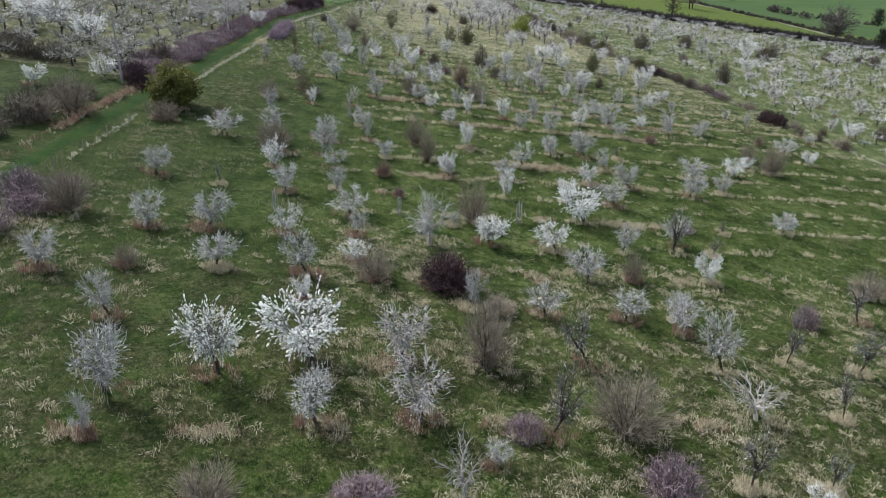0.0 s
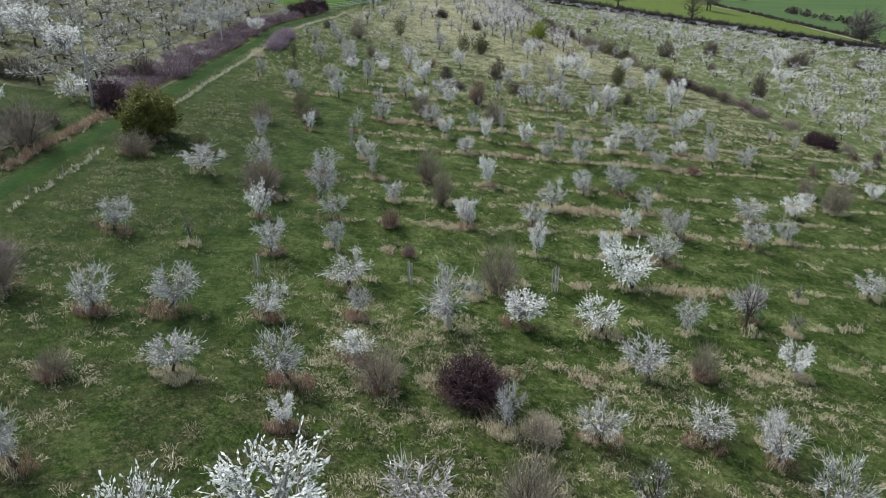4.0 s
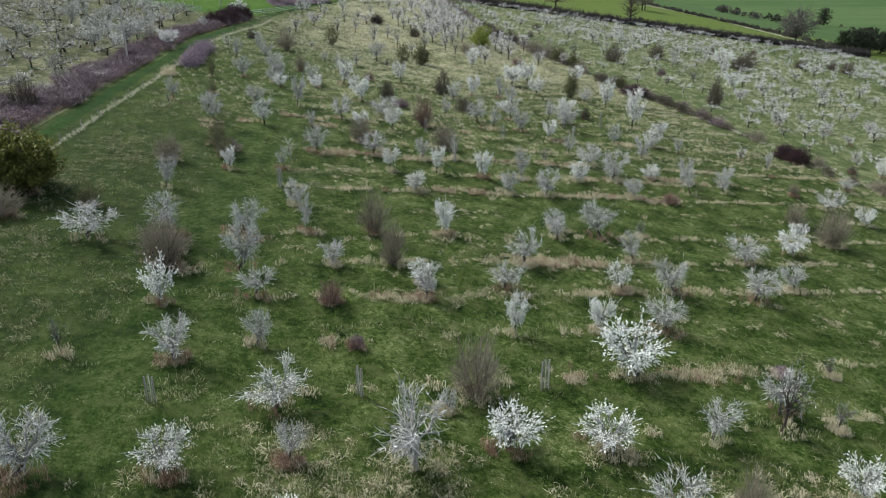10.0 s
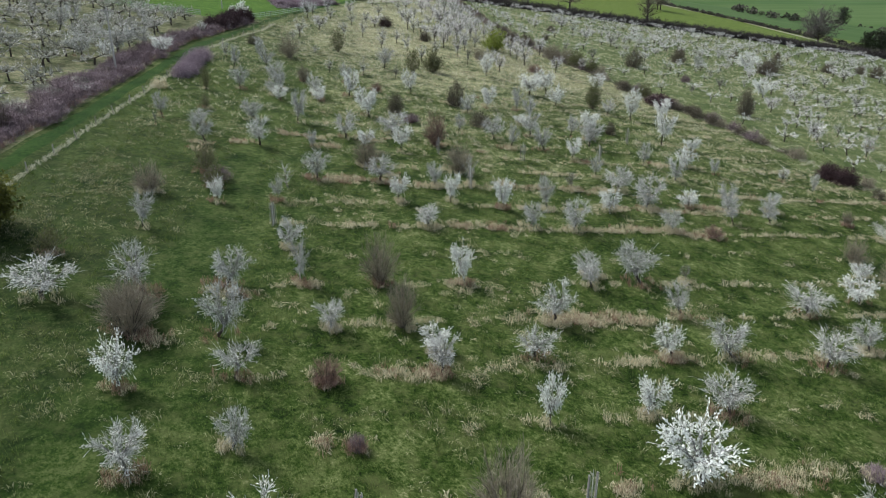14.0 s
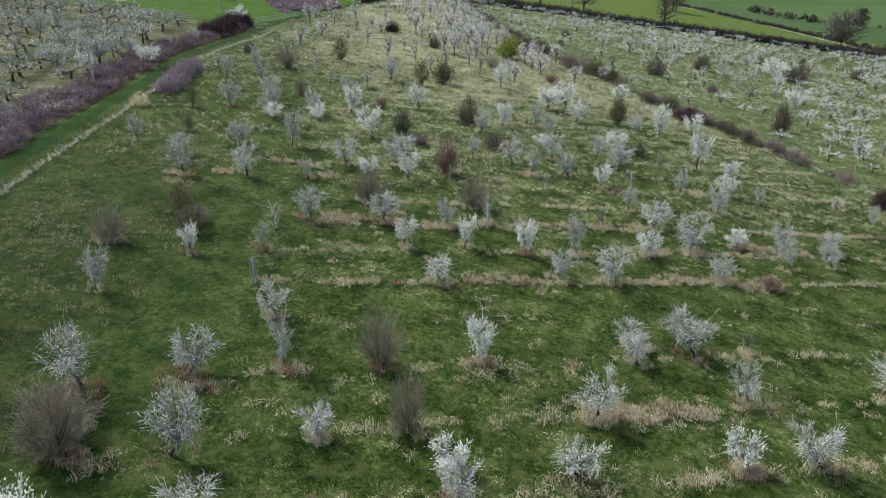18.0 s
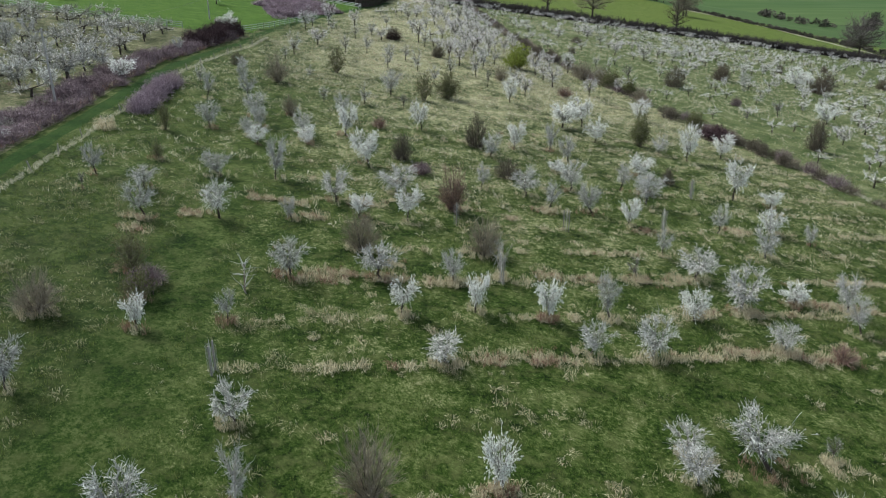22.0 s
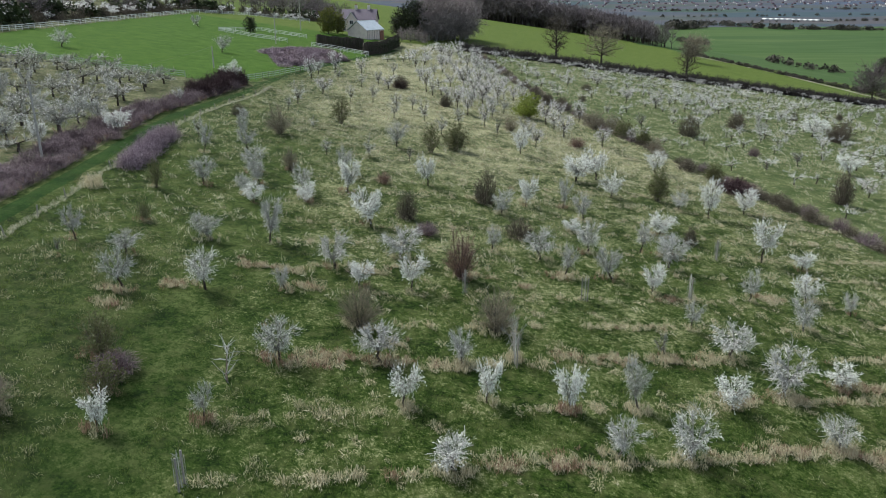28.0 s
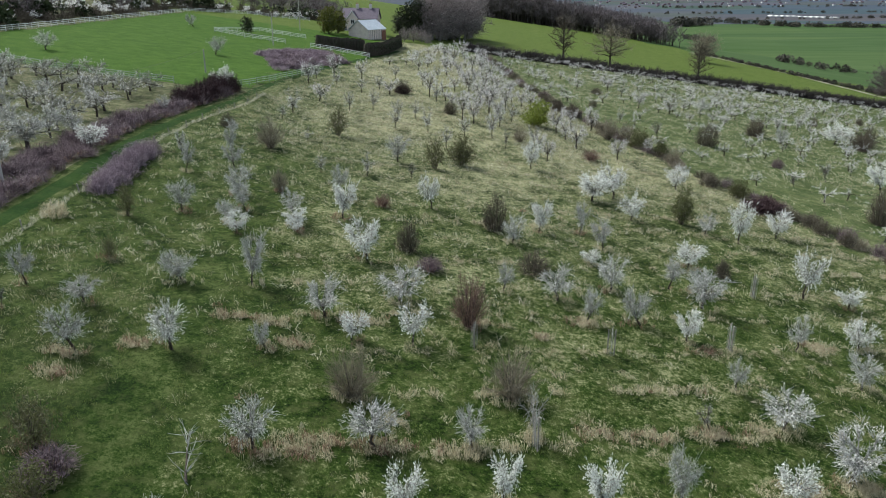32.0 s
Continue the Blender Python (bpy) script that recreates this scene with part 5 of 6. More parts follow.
for x, y, w in ((-42.2, 92.8, 3.6), (-47.1, 85.3, 3.0), (-52, 111.4, 6), (-58.5, 116.8, 6.4), (-63.4, 118.2, 6)):
    plant("W", x, y, w, w * 0.95)
# thorny line between the two orchards
for y in np.arange(100, 318, 2.3):
    if hr.random() < (0.97 if y > 140 else 0.4):
        hedge_clump(hr.choice(("brown_twig", "mauve_twig", "olive_twig", "olive_twig")), fence_x(y) + hr.gauss(0, 0.5), float(y), hr.uniform(2.2, 3.8), hr.uniform(0.9, 2.3), "low leafless thorn hedge between two orchards")
# boundary hedge at the top of the orchards
def boundary_hedge():
    pool = [arrays(lite_dome(330 + i, 75, 0.045)) for i in range(4)]
    places, x = [], 17.0
    while x < 200:
        places.append((x, 326 + hr.gauss(0, 0.3), hr.uniform(1.3, 1.65), hr.uniform(1.0, 1.35), hr.randrange(4)))
        places.append((x + 0.9, 328.4 + hr.gauss(0, 0.3), hr.uniform(1.3, 1.65), hr.uniform(1.0, 1.35), hr.randrange(4)))
        x += 1.9
    scatter("field_hedge", pool, places, [M["hedge_dark"]], "dark leafless field hedge along the orchard boundary", "hedge", hr)
    bloom = [arrays(small_tree(350 + i, 0.9, 50, 0.11)) for i in range(3)]
    spots = [(hr.uniform(14, 190), hr.uniform(323.2, 325.2), hr.uniform(0.4, 0.85), hr.uniform(0.45, 0.85), hr.randrange(3)) for _ in range(120)]
    scatter("hedge_blossom", bloom, spots, [M["dark_bark"], M["mauve_twig"], M["far_blossom"]], "pale blackthorn blossom in front of a dark field hedge", "blossom", hr)


boundary_hedge()


# ---- dead grass and tussocks ----
def blade_clump(seed, blades, spread, lie):
    """A tussock of thin blades; lie: how flat they fall outwards."""
    rng = random.Random(seed)
    v, t = [], []
    for _ in range(blades):
        g = rng.uniform(0, 2 * math.pi)
        r, o = rng.uniform(0.0, 0.55), spread * rng.uniform(0.3, 1.1)
        turn = g + rng.gauss(0, 0.7)
        b = np.array((math.cos(g) * r, math.sin(g) * r, -0.03))
        h = rng.uniform(0.5, 1.0) * (1 - lie * rng.random())
        out = np.array((math.cos(turn), math.sin(turn), 0.0)) * o
        mid = b + out * 0.5 + np.array((0, 0, h))
        e = b + out * 1.15 + np.array((0, 0, h * rng.uniform(0.35, 0.9)))
        w = np.array((-math.sin(turn), math.cos(turn), rng.gauss(0, 0.3))) * rng.uniform(0.013, 0.030)
        n = len(v)
        v += [b, mid + w, mid - w, e]
        t += [(n, n + 1, n + 2), (n + 2, n + 1, n + 3)]
    return np.array(v), np.array(t)


def turf(name, spots, mat, label, blades, spread, lie, seed):
    rng = np.random.default_rng(seed)
    pool = [blade_clump(seed + i, blades, spread, lie) for i in range(5)]
    V, T, n = [], [], 0
    for x, y, w, h in spots:
        v, t = pool[rng.integers(5)]
        g = rng.uniform(0, 6.283)
        c, s = math.cos(g) * w, math.sin(g) * w
        q = np.empty_like(v)
        q[:, 0] = x + v[:, 0] * c - v[:, 1] * s
        q[:, 1] = y + v[:, 0] * s + v[:, 1] * c
        q[:, 2] = -0.02 + v[:, 2] * h
        V.append(q)
        T.append(t + n)
        n += len(v)
    V = np.concatenate(V)
    V[:, 2] += ground_z(V[:, 0], V[:, 1])
    return tagged(sheet(name, V, np.concatenate(T), [mat]), label, "grass", kind="stuff")


ROW_STRENGTH = {-10: 0.4, -9: 0.8, -8: 0.7, -7: 0.4, -6: 0.75, -5: 0.4, -4: 0.95, -3: 0.9, -2: 0.8, -1: 0.12, 0: 1.25, 1: 0.8, 2: 0.9, 3: 0.6, 4: 0.6, 5: 0.5, 6: 0.5, 7: 0.5, 8: 0.4, 9: 0.4, 10: 0.3}


def row_y(k, x):
    """Where tree row k crosses x."""
    return 93.1 + 5.42 * k + 0.208 * x


def grow_grass():
    rng = random.Random(41)
    straw, rust, green, dull = [], [], [], []
    # skirts of uncut grass round the trees
    for x, y, w, k in TREES:
        if y > 150 or k in "UF":
            continue
        n = int((38 if y < 58 else 24 if y < 110 else 9) * rng.uniform(0.3, 1.5))
        bag = rust if rng.random() < (0.75 if x < 0 else 0.4) else straw
        for _ in range(n):
            r, g = math.sqrt(rng.random()) * 0.34 * max(w, 1.8), rng.uniform(0, 6.283)
            (bag if rng.random() < 0.8 else straw).append((x + math.cos(g) * r * 1.15, y + math.sin(g) * r * 0.8 - 0.15, rng.uniform(0.26, 0.45), rng.uniform(0.4, 0.8)))
    for x, y, w in TUFTS:
        for _ in range(int(24 * max(w, 1) / 1.5)):
            (rust if rng.random() < 0.25 else straw).append((x + rng.gauss(0, 0.35) * w, y + rng.gauss(0, 0.35), rng.uniform(0.3, 0.55), rng.uniform(0.35, 0.65)))
    # soft tussocks between the rows, in drifts
    for _ in range(90000):
        x, y = rng.uniform(-31, 66), rng.uniform(26, 225)
        if x > fence_x(y) - 1:
            continue
        off = (y - 93.1 - 0.208 * x) / 5.42
        lane = abs(off - round(off))
        drift = noise.noise(Vector((x * 0.09, y * 0.09, 3.0))) + 0.7 * noise.noise(Vector((x * 0.4, y * 0.4, 8.0)))
        p = 0.05 + max(0, drift) * 0.42
        if y > 60 and x > -14:
            p *= 1.5 if lane < 0.22 else 0.5
        if (x < -17 and y < 118) or y < 56:
            p += (0.42 if y < 56 else 0.26) * max(0, 0.45 + 1.6 * noise.noise(Vector((x * 0.12, y * 0.12, 6.0))))
        if abs(x + 16.3) < 1.8 and y < 135:
            p *= 0.05
        if 82 < y - 0.208 * x < 91:
            p *= 0.35
        if y > 150:
            p *= 1.6
        if rng.random() < p:
            s = rng.uniform(0.26, 0.62)
            for _ in range(rng.randint(1, 3)):
                (straw if rng.random() < (0.34 if y < 56 else 0.3 if x > -9 and y > 70 else 0.0) else dull).append((x + rng.gauss(0, 0.4), y + rng.gauss(0, 0.3), s, s * rng.uniform(0.4, 0.8)))
    # separate mops of long dead grass left along the tree rows
    for k, strong in ROW_STRENGTH.items():
        x = -12.5 + 0.4 * (k % 3)
        while x < 64:
            y = row_y(k, x)
            x += rng.uniform(0.5, 1.4)
            if not 33 < y < 165 or x > fence_x(y) - 1:
                continue
            q = strong * (0.62 + 0.8 * noise.noise(Vector((x * 0.11, k * 7.3, 1.0))) + 0.004 * x)
            if rng.random() > q:
                continue
            tone = noise.noise(Vector((x * 0.22, k * 5.0, 9.0)))
            bag = rust if tone > 0.42 else straw
            big = rng.uniform(0.36, 0.68)
            for _ in range(rng.randint(2, 4)):
                bag.append((x + rng.gauss(0, 0.3), y + rng.gauss(0, 0.16), big * rng.uniform(0.7, 1.1), big * rng.uniform(0.7, 1.15)))
    # the long pale banks below some rows
    for x0, x1, k in ((8, 13.5, -3), (12, 16, -4), (19, 23, -4), (16, 21, -6), (15, 19, 0), (24, 31, 1), (32, 40, 2), (14, 19, 3), (4, 7, -9), (9, 12.5, -8)):
        x = float(x0)
        while x < x1:
            x += 0.2
            (rust if rng.random() < 0.15 else straw).append((x, row_y(k, x) + rng.gauss(0, 0.3), rng.uniform(0.3, 0.5), rng.uniform(0.35, 0.65)))
    upper, ridge = [], []
    for y in np.arange(92, 150, 0.3):
        ridge.append((fence_x(y) + rng.gauss(0, 0.5), float(y), rng.uniform(0.3, 0.6), rng.uniform(0.3, 0.7)))
    for _ in range(70000):
        x, y = rng.uniform(-34, 130), 112 + 208 * rng.random() ** 1.25
        if x < track_x(y) + 4 or (x > fence_x(y) + 2 and rng.random() < 0.35):
            continue
        drift = noise.noise(Vector((x * 0.06, y * 0.06, 5.0))) + 0.6 * noise.noise(Vector((x * 0.3, y * 0.3, 2.0)))
        off = (y - 93.1 - 0.208 * x) / 5.42
        lane = 1.0 if y > 165 or abs(off - round(off)) < 0.26 else 0.35
        if rng.random() < lane * min(1.0, (y - 108) / 55) * (0.5 + 0.75 * drift):
            s = rng.uniform(0.4, 0.9)
            upper.append((x, y, s, s * rng.uniform(0.5, 0.9)))
    turf("dead_grass", upper, M["slope_straw"], "pale tussocks of dead grass on the upper slope", 9, 0.7, 0.5, 560)
    for y in np.arange(40, 200, 0.22):
        x = track_x(y) + 2.4 + 0.07 * math.sin(y * 0.21)
        if y > 90 or (62 < y < 79 and rng.random() < 0.45):
            ridge.append((x + rng.gauss(0, 0.16), float(y), rng.uniform(0.2, 0.38), rng.uniform(0.3, 0.7)))
        if rng.random() < (1.0 if 70 < y < 93 else 0.45):
            for _ in range(3 if 70 < y < 93 else 1):
                (straw if rng.random() < 0.3 else rust).append((track_x(y) - 2.2 + rng.gauss(0, 0.35 if y < 93 else 0.2), float(y), rng.uniform(0.3, 0.5), rng.uniform(0.4, 0.9)))
    for _ in range(64000):
        x, y = rng.uniform(-34, 62), 22 + 128 * rng.random() ** 1.15
        if abs(x + 16.3) < 1.6:
            continue
        if noise.noise(Vector((x * 0.2, y * 0.2, 12.0))) < -0.22:
            continue
        s = rng.uniform(0.16, 0.36)
        green.append((x, y, s, s * rng.uniform(0.7, 1.2)))
    turf("dead_grass", ridge, M["pale_straw"], "strips of bleached dead grass along track and fence", 18, 0.7, 0.5, 580)
    turf("dead_grass", dull, M["dull_straw"], "scattered tussocks of fading yellow-green grass", 14, 0.65, 0.4, 590)
    turf("dead_grass", straw, M["straw"], "pale straw-coloured tussocks of dead grass", 24, 0.65, 0.45, 500)
    turf("dead_grass", rust, M["rust_straw"], "rusty dead grass round the feet of the trees", 20, 0.6, 0.4, 520)
    turf("grass", green, M["blade"], "short green grass tussocks", 8, 0.5, 0.15, 540)


grow_grass()


# ---- poles and fences ----
M["creosote"] = plain("weathered_pole_wood", (0.34, 0.33, 0.30), (0.52, 0.51, 0.48), 3.0, 0.9)
M["white_rail"] = plain("white_painted_rails", (0.62, 0.64, 0.62), (0.80, 0.81, 0.79), 3.0, 0.7)
M["mossy_rail"] = plain("mossy_pale_rails", (0.30, 0.36, 0.30), (0.46, 0.52, 0.45), 3.0, 0.85)
M["porcelain"] = plain("brown_porcelain", (0.10, 0.06, 0.04), (0.16, 0.10, 0.07), 3.0, 0.3)
M["wire"] = plain("overhead_wire", (0.05, 0.05, 0.05), (0.09, 0.09, 0.09), 3.0, 0.5, 0.7)


def telegraph_pole(x, y, h, arm=True, label="weathered wooden telegraph pole with a crossarm"):
    root = new("telegraph_pole")
    p = Shape()
    p.path([(0, 0, -0.4), (0, 0, h * 0.5), (0, 0, h)], 0.15, 0.10, 8)
    p.poly([(0.1 * math.cos(i * math.pi / 4), 0.1 * math.sin(i * math.pi / 4), h) for i in range(8)])
    part("pole", p, M["creosote"], root)
    if arm:
        a = Shape()
        a.box((-0.8, -0.16, h - 0.45), (0.8, -0.06, h - 0.33), 0, 0.01)
        part("crossarm", a, M["creosote"], root)
        for k in (-0.7, -0.25, 0.25, 0.7):
            i = Shape()
            i.path([(k, -0.11, h - 0.33), (k, -0.11, h - 0.24), (k, -0.11, h - 0.14)], 0.05, 0.03, 6)
            part("insulator", i, M["porcelain"], root)
    root.matrix_basis = pose(x, y, gz(x, y))
    return tagged(root, label, "telegraph pole", "telegraph poles")


telegraph_pole(-39.5, 91.4, 8.6, False, "weathered wooden telegraph pole beside the hedge")
telegraph_pole(-38.8, 137.5, 8.2)
telegraph_pole(-38, 271, 8.0, False, "weathered wooden telegraph pole in rough ground")
telegraph_pole(-38, 319, 9.8, True, "tall telegraph pole by the house garden")
telegraph_pole(-40.5, 214, 4.2, False, "plain wooden pole in a mown field")


def overhead_wire(a, b, sag):
    s = Shape()
    pts = []
    for i in range(13):
        u = i / 12
        p = Vector(a).lerp(Vector(b), u)
        p.z -= sag * 4 * u * (1 - u)
        pts.append(p)
    s.path(pts, 0.012, 0.012, 4)
    ob = new("overhead_wire", s.mesh("overhead_wire", [M["wire"]]))
    return tagged(ob, "thin black overhead wire between poles", "wire")


overhead_wire((-39.5, 91.4, gz(-39.5, 91.4) + 8.55), (-38.8, 137.4, gz(-38.8, 137.5) + 8.05), 0.5)
overhead_wire((-39.5, 91.4, gz(-39.5, 91.4) + 8.5), (-95, 70, gz(-95, 70) + 8.0), 0.7)
overhead_wire((-38.8, 137.4, gz(-38.8, 137.5) + 8.05), (-40.5, 214, gz(-40.5, 214) + 4.15), 0.7)


def rail_fence(points, mat="white_rail", high=1.25, rails=3, step=2.4, label="white post-and-rail fence round a paddock"):
    root = new("rail_fence")
    root.matrix_basis = pose(points[0][0], points[0][1], gz(*points[0]))
    post = Shape()
    post.box((-0.06, -0.06, -0.3), (0.06, 0.06, high), 0, 0.012)
    me = post.mesh("post", [M[mat]])
    inv = root.matrix_basis.inverted()
    for a, b in zip(points, points[1:]):
        n = max(1, round(math.dist(a, b) / step))
        for i in range(n + 1):
            u = i / n
            x, y = a[0] + (b[0] - a[0]) * u, a[1] + (b[1] - a[1]) * u
            o = new("post", me)
            o.parent = root
            o.matrix_basis = inv @ pose(x, y, gz(x, y))
            if i == n:
                continue
            x2, y2 = a[0] + (b[0] - a[0]) * (i + 1) / n, a[1] + (b[1] - a[1]) * (i + 1) / n
            for r in range(rails):
                s = Shape()
                z = high * (0.3 + 0.62 * r / max(1, rails - 1))
                p, q = inv @ Vector((x, y, gz(x, y) + z)), inv @ Vector((x2, y2, gz(x2, y2) + z))
                s.tube(p, q, 0.055, 0.055, 4)
                part("rail", s, M[mat], root)
    return tagged(root, label, "fence", "paddock fences")


rail_fence([(-56, 283), (-47, 279), (-36, 278)])
rail_fence([(-56, 283), (-47, 299), (-33, 296)])
rail_fence([(-29, 276), (-21, 275), (-13, 271)])
rail_fence([(-33.4, 199), (-30, 209), (-25, 225), (-21.5, 238)], "mossy_rail", 1.2, 3, label="pale green-grey rail fence beside the grass track")
rail_fence([(-76, 201), (-66, 199), (-58, 198.2), (-50, 198.2), (-42, 199.5)], "mossy_rail", 1.15, 3, label="weathered pale rail fence along the mown field")
rail_fence([(-87, 224), (-85, 242), (-83, 262), (-80, 292), (-76, 331), (-61, 350), (-40, 358)], "white_rail", 1.25, 3, label="white rail fence along the top of a field")

# wooden stakes along the dead-grass strip by the track
stake = Shape()
stake.box((-0.04, -0.04, -0.2), (0.04, 0.04, 0.95), 0, 0.01)
stake_mesh = stake.mesh("fence_stake", [M["grey_wood"]])
for y in np.arange(60, 198, 5.2):
    xx = track_x(y) + 2.45
    tagged(new("fence_stake", stake_mesh), "short grey fence stake in pale dead grass", "stake", "stakes along the track").matrix_basis = pose(xx, float(y), gz(xx, y), hr.gauss(0, 5), hr.gauss(0, 5), hr.uniform(0, 90))


# ---- house and farm building ----
M["pink_render"] = plain("pinkish_cream_walls", (0.60, 0.51, 0.47), (0.78, 0.69, 0.64), 1.2, 0.9)
M["slate"] = plain("purple_grey_slate", (0.085, 0.066, 0.092), (0.15, 0.118, 0.16), 2.0, 0.6)
M["brick"] = plain("red_brown_brick", (0.20, 0.095, 0.070), (0.32, 0.17, 0.13), 5.0, 0.9)
M["render_white"] = plain("white_render", (0.66, 0.66, 0.63), (0.82, 0.82, 0.79), 1.0, 0.85)
M["tin"] = plain("pale_blue_grey_sheeting", (0.42, 0.47, 0.51), (0.60, 0.65, 0.68), 0.8, 0.5)
M["dull_tile"] = plain("dull_brown_tiles", (0.13, 0.10, 0.095), (0.20, 0.16, 0.15), 2.0, 0.9)
M["window_glass"] = plain("dark_window_glass", (0.02, 0.025, 0.03), (0.05, 0.055, 0.06), 1.0, 0.08, 0, 0.0, 0.6)
M["pot"] = plain("pale_chimney_render", (0.55, 0.52, 0.47), (0.72, 0.69, 0.63), 2.0, 0.9)
M["rust_metal"] = plain("rusty_sheet", (0.16, 0.07, 0.05), (0.26, 0.13, 0.09), 2.0, 0.8)


def window(parent, x, y, z, w, h):
    frame_ = Shape()
    t = 0.1
    for lo, hi in (((x - w / 2 - t, y - 0.08, z - t), (x + w / 2 + t, y, z)), ((x - w / 2 - t, y - 0.08, z + h), (x + w / 2 + t, y, z + h + t)),
                   ((x - w / 2 - t, y - 0.08, z), (x - w / 2, y, z + h)), ((x + w / 2, y - 0.08, z), (x + w / 2 + t, y, z + h)),
                   ((x - 0.04, y - 0.06, z), (x + 0.04, y, z + h))):
        frame_.box(lo, hi)
    f = part("window", frame_, M["white_rail"], parent, "white-framed window")
    g = Shape()
    g.box((x - w / 2, y - 0.03, z), (x + w / 2, y - 0.005, z + h))
    part("pane", g, M["window_glass"], f)


def gable_house(name, w, d, eaves, ridge, wall, roof, label, category, overhang=0.4):
    """Walls and a pitched roof, ridge along x; the front faces -y."""
    root = new(name)
    s = Shape()
    s.prism([(-w / 2, 0, -1), (w / 2, 0, -1), (w / 2, 0, eaves), (-w / 2, 0, eaves)], (0, 0.3, 0))
    s.prism([(-w / 2, d - 0.3, -1), (w / 2, d - 0.3, -1), (w / 2, d - 0.3, eaves), (-w / 2, d - 0.3, eaves)], (0, 0.3, 0))
    for x in (-w / 2, w / 2 - 0.3):
        s.prism([(x, 0.3, -1), (x, d - 0.3, -1), (x, d - 0.3, eaves), (x, d / 2, ridge), (x, 0.3, eaves)], (0.3, 0, 0))
    part("wall", s, wall, root)
    o = overhang
    k = (ridge - eaves) / (d / 2)
    for sgn in (0, 1):
        r = Shape()
        y0, y1 = (-o, d / 2) if sgn == 0 else (d + o, d / 2)
        z0 = eaves - k * o + 0.05
        r.prism([(-w / 2 - o, y0, z0), (w / 2 + o, y0, z0), (w / 2 + o, y1, ridge + 0.05), (-w / 2 - o, y1, ridge + 0.05)], (0, 0, 0.16))
        part("roof", r, roof, root)
    return tagged(root, label, category)


def build_house():
    h = gable_house("house", 11.5, 6.5, 4.6, 7.6, M["pink_render"], M["slate"], "pale brick country house with purple slate roof", "house")
    g = Shape()
    g.prism([(-3.6, -1.6, -1), (-0.4, -1.6, -1), (-0.4, -1.6, 4.6), (-2.0, -1.6, 6.6), (-3.6, -1.6, 4.6)], (0, 1.75, 0))
    part("gable_wall", g, M["pink_render"], h, "pale gabled front")
    for sx in (-1, 1):
        r = Shape()
        r.prism([(-2 + sx * 2.0, -2.0, 4.25), (-2 + sx * 2.0, 2.6, 4.25), (-2, 2.6, 6.8), (-2, -2.0, 6.8)], (0, 0, 0.15))
        part("gable_roof", r, M["slate"], h)
        b = Shape()
        b.prism([(-2 + sx * 2.05, -2.06, 4.15), (-2, -2.06, 6.75), (-2, -2.06, 7.0), (-2 + sx * 2.05, -2.06, 4.42)], (0, 0.06, 0))
        part("bargeboard", b, M["white_rail"], h, "white bargeboard")
    for x in (-1.2, 3.2):
        c = Shape()
        c.box((x - 0.45, 2.9, 6.4), (x + 0.45, 3.7, 9.0), 0, 0.04)
        ch = part("chimney", c, M["pot"], h, "pale rendered chimney")
        for dx in (-0.2, 0.2):
            p = Shape()
            p.path([(x + dx, 3.3, 9.0), (x + dx, 3.3, 9.5)], 0.13, 0.11, 7)
            part("chimney_pot", p, M["brick"], ch)
    window(h, -2.0, -1.6, 3.0, 1.1, 1.2)
    window(h, -2.0, -1.6, 0.8, 1.3, 1.3)
    for x in (-4.9, 1.2, 3.0, 4.7):
        window(h, x, 0.0, 3.0, 0.9, 1.1)
        window(h, x, 0.0, 0.9, 1.0, 1.2)
    band = Shape()
    band.box((-5.75, -0.06, 2.45), (5.75, 0.0, 2.65))
    part("band", band, M["render_white"], h)
    h.matrix_basis = pose(-20.3, 340, gz(-20.3, 340), 0, 0, -8) @ Matrix.Diagonal((1.06, 1.06, 1.06, 1))
    bar = gable_house("barn", 9.5, 7.4, 3.0, 5.6, M["pink_render"], M["tin"], "pinkish-white farm building with pale blue-grey sheet roof", "barn", 0.25)
    for i in range(10):
        s = Shape()
        x = -4.4 + i * 0.97
        s.box((x, -0.07, -0.5), (x + 0.08, 0.0, 2.95))
        part("batten", s, M["grey_wood"], bar)
    d = Shape()
    d.box((2.6, -0.12, -0.5), (4.7, -0.01, 2.6), 0, 0.02)
    part("door", d, M["rust_metal"], bar, "rust-red sheet door")
    bar.matrix_basis = pose(-13.5, 324, gz(-13.5, 324), 0, 0, 58) @ Matrix.Diagonal((1.06, 1.06, 1.06, 1))


build_house()


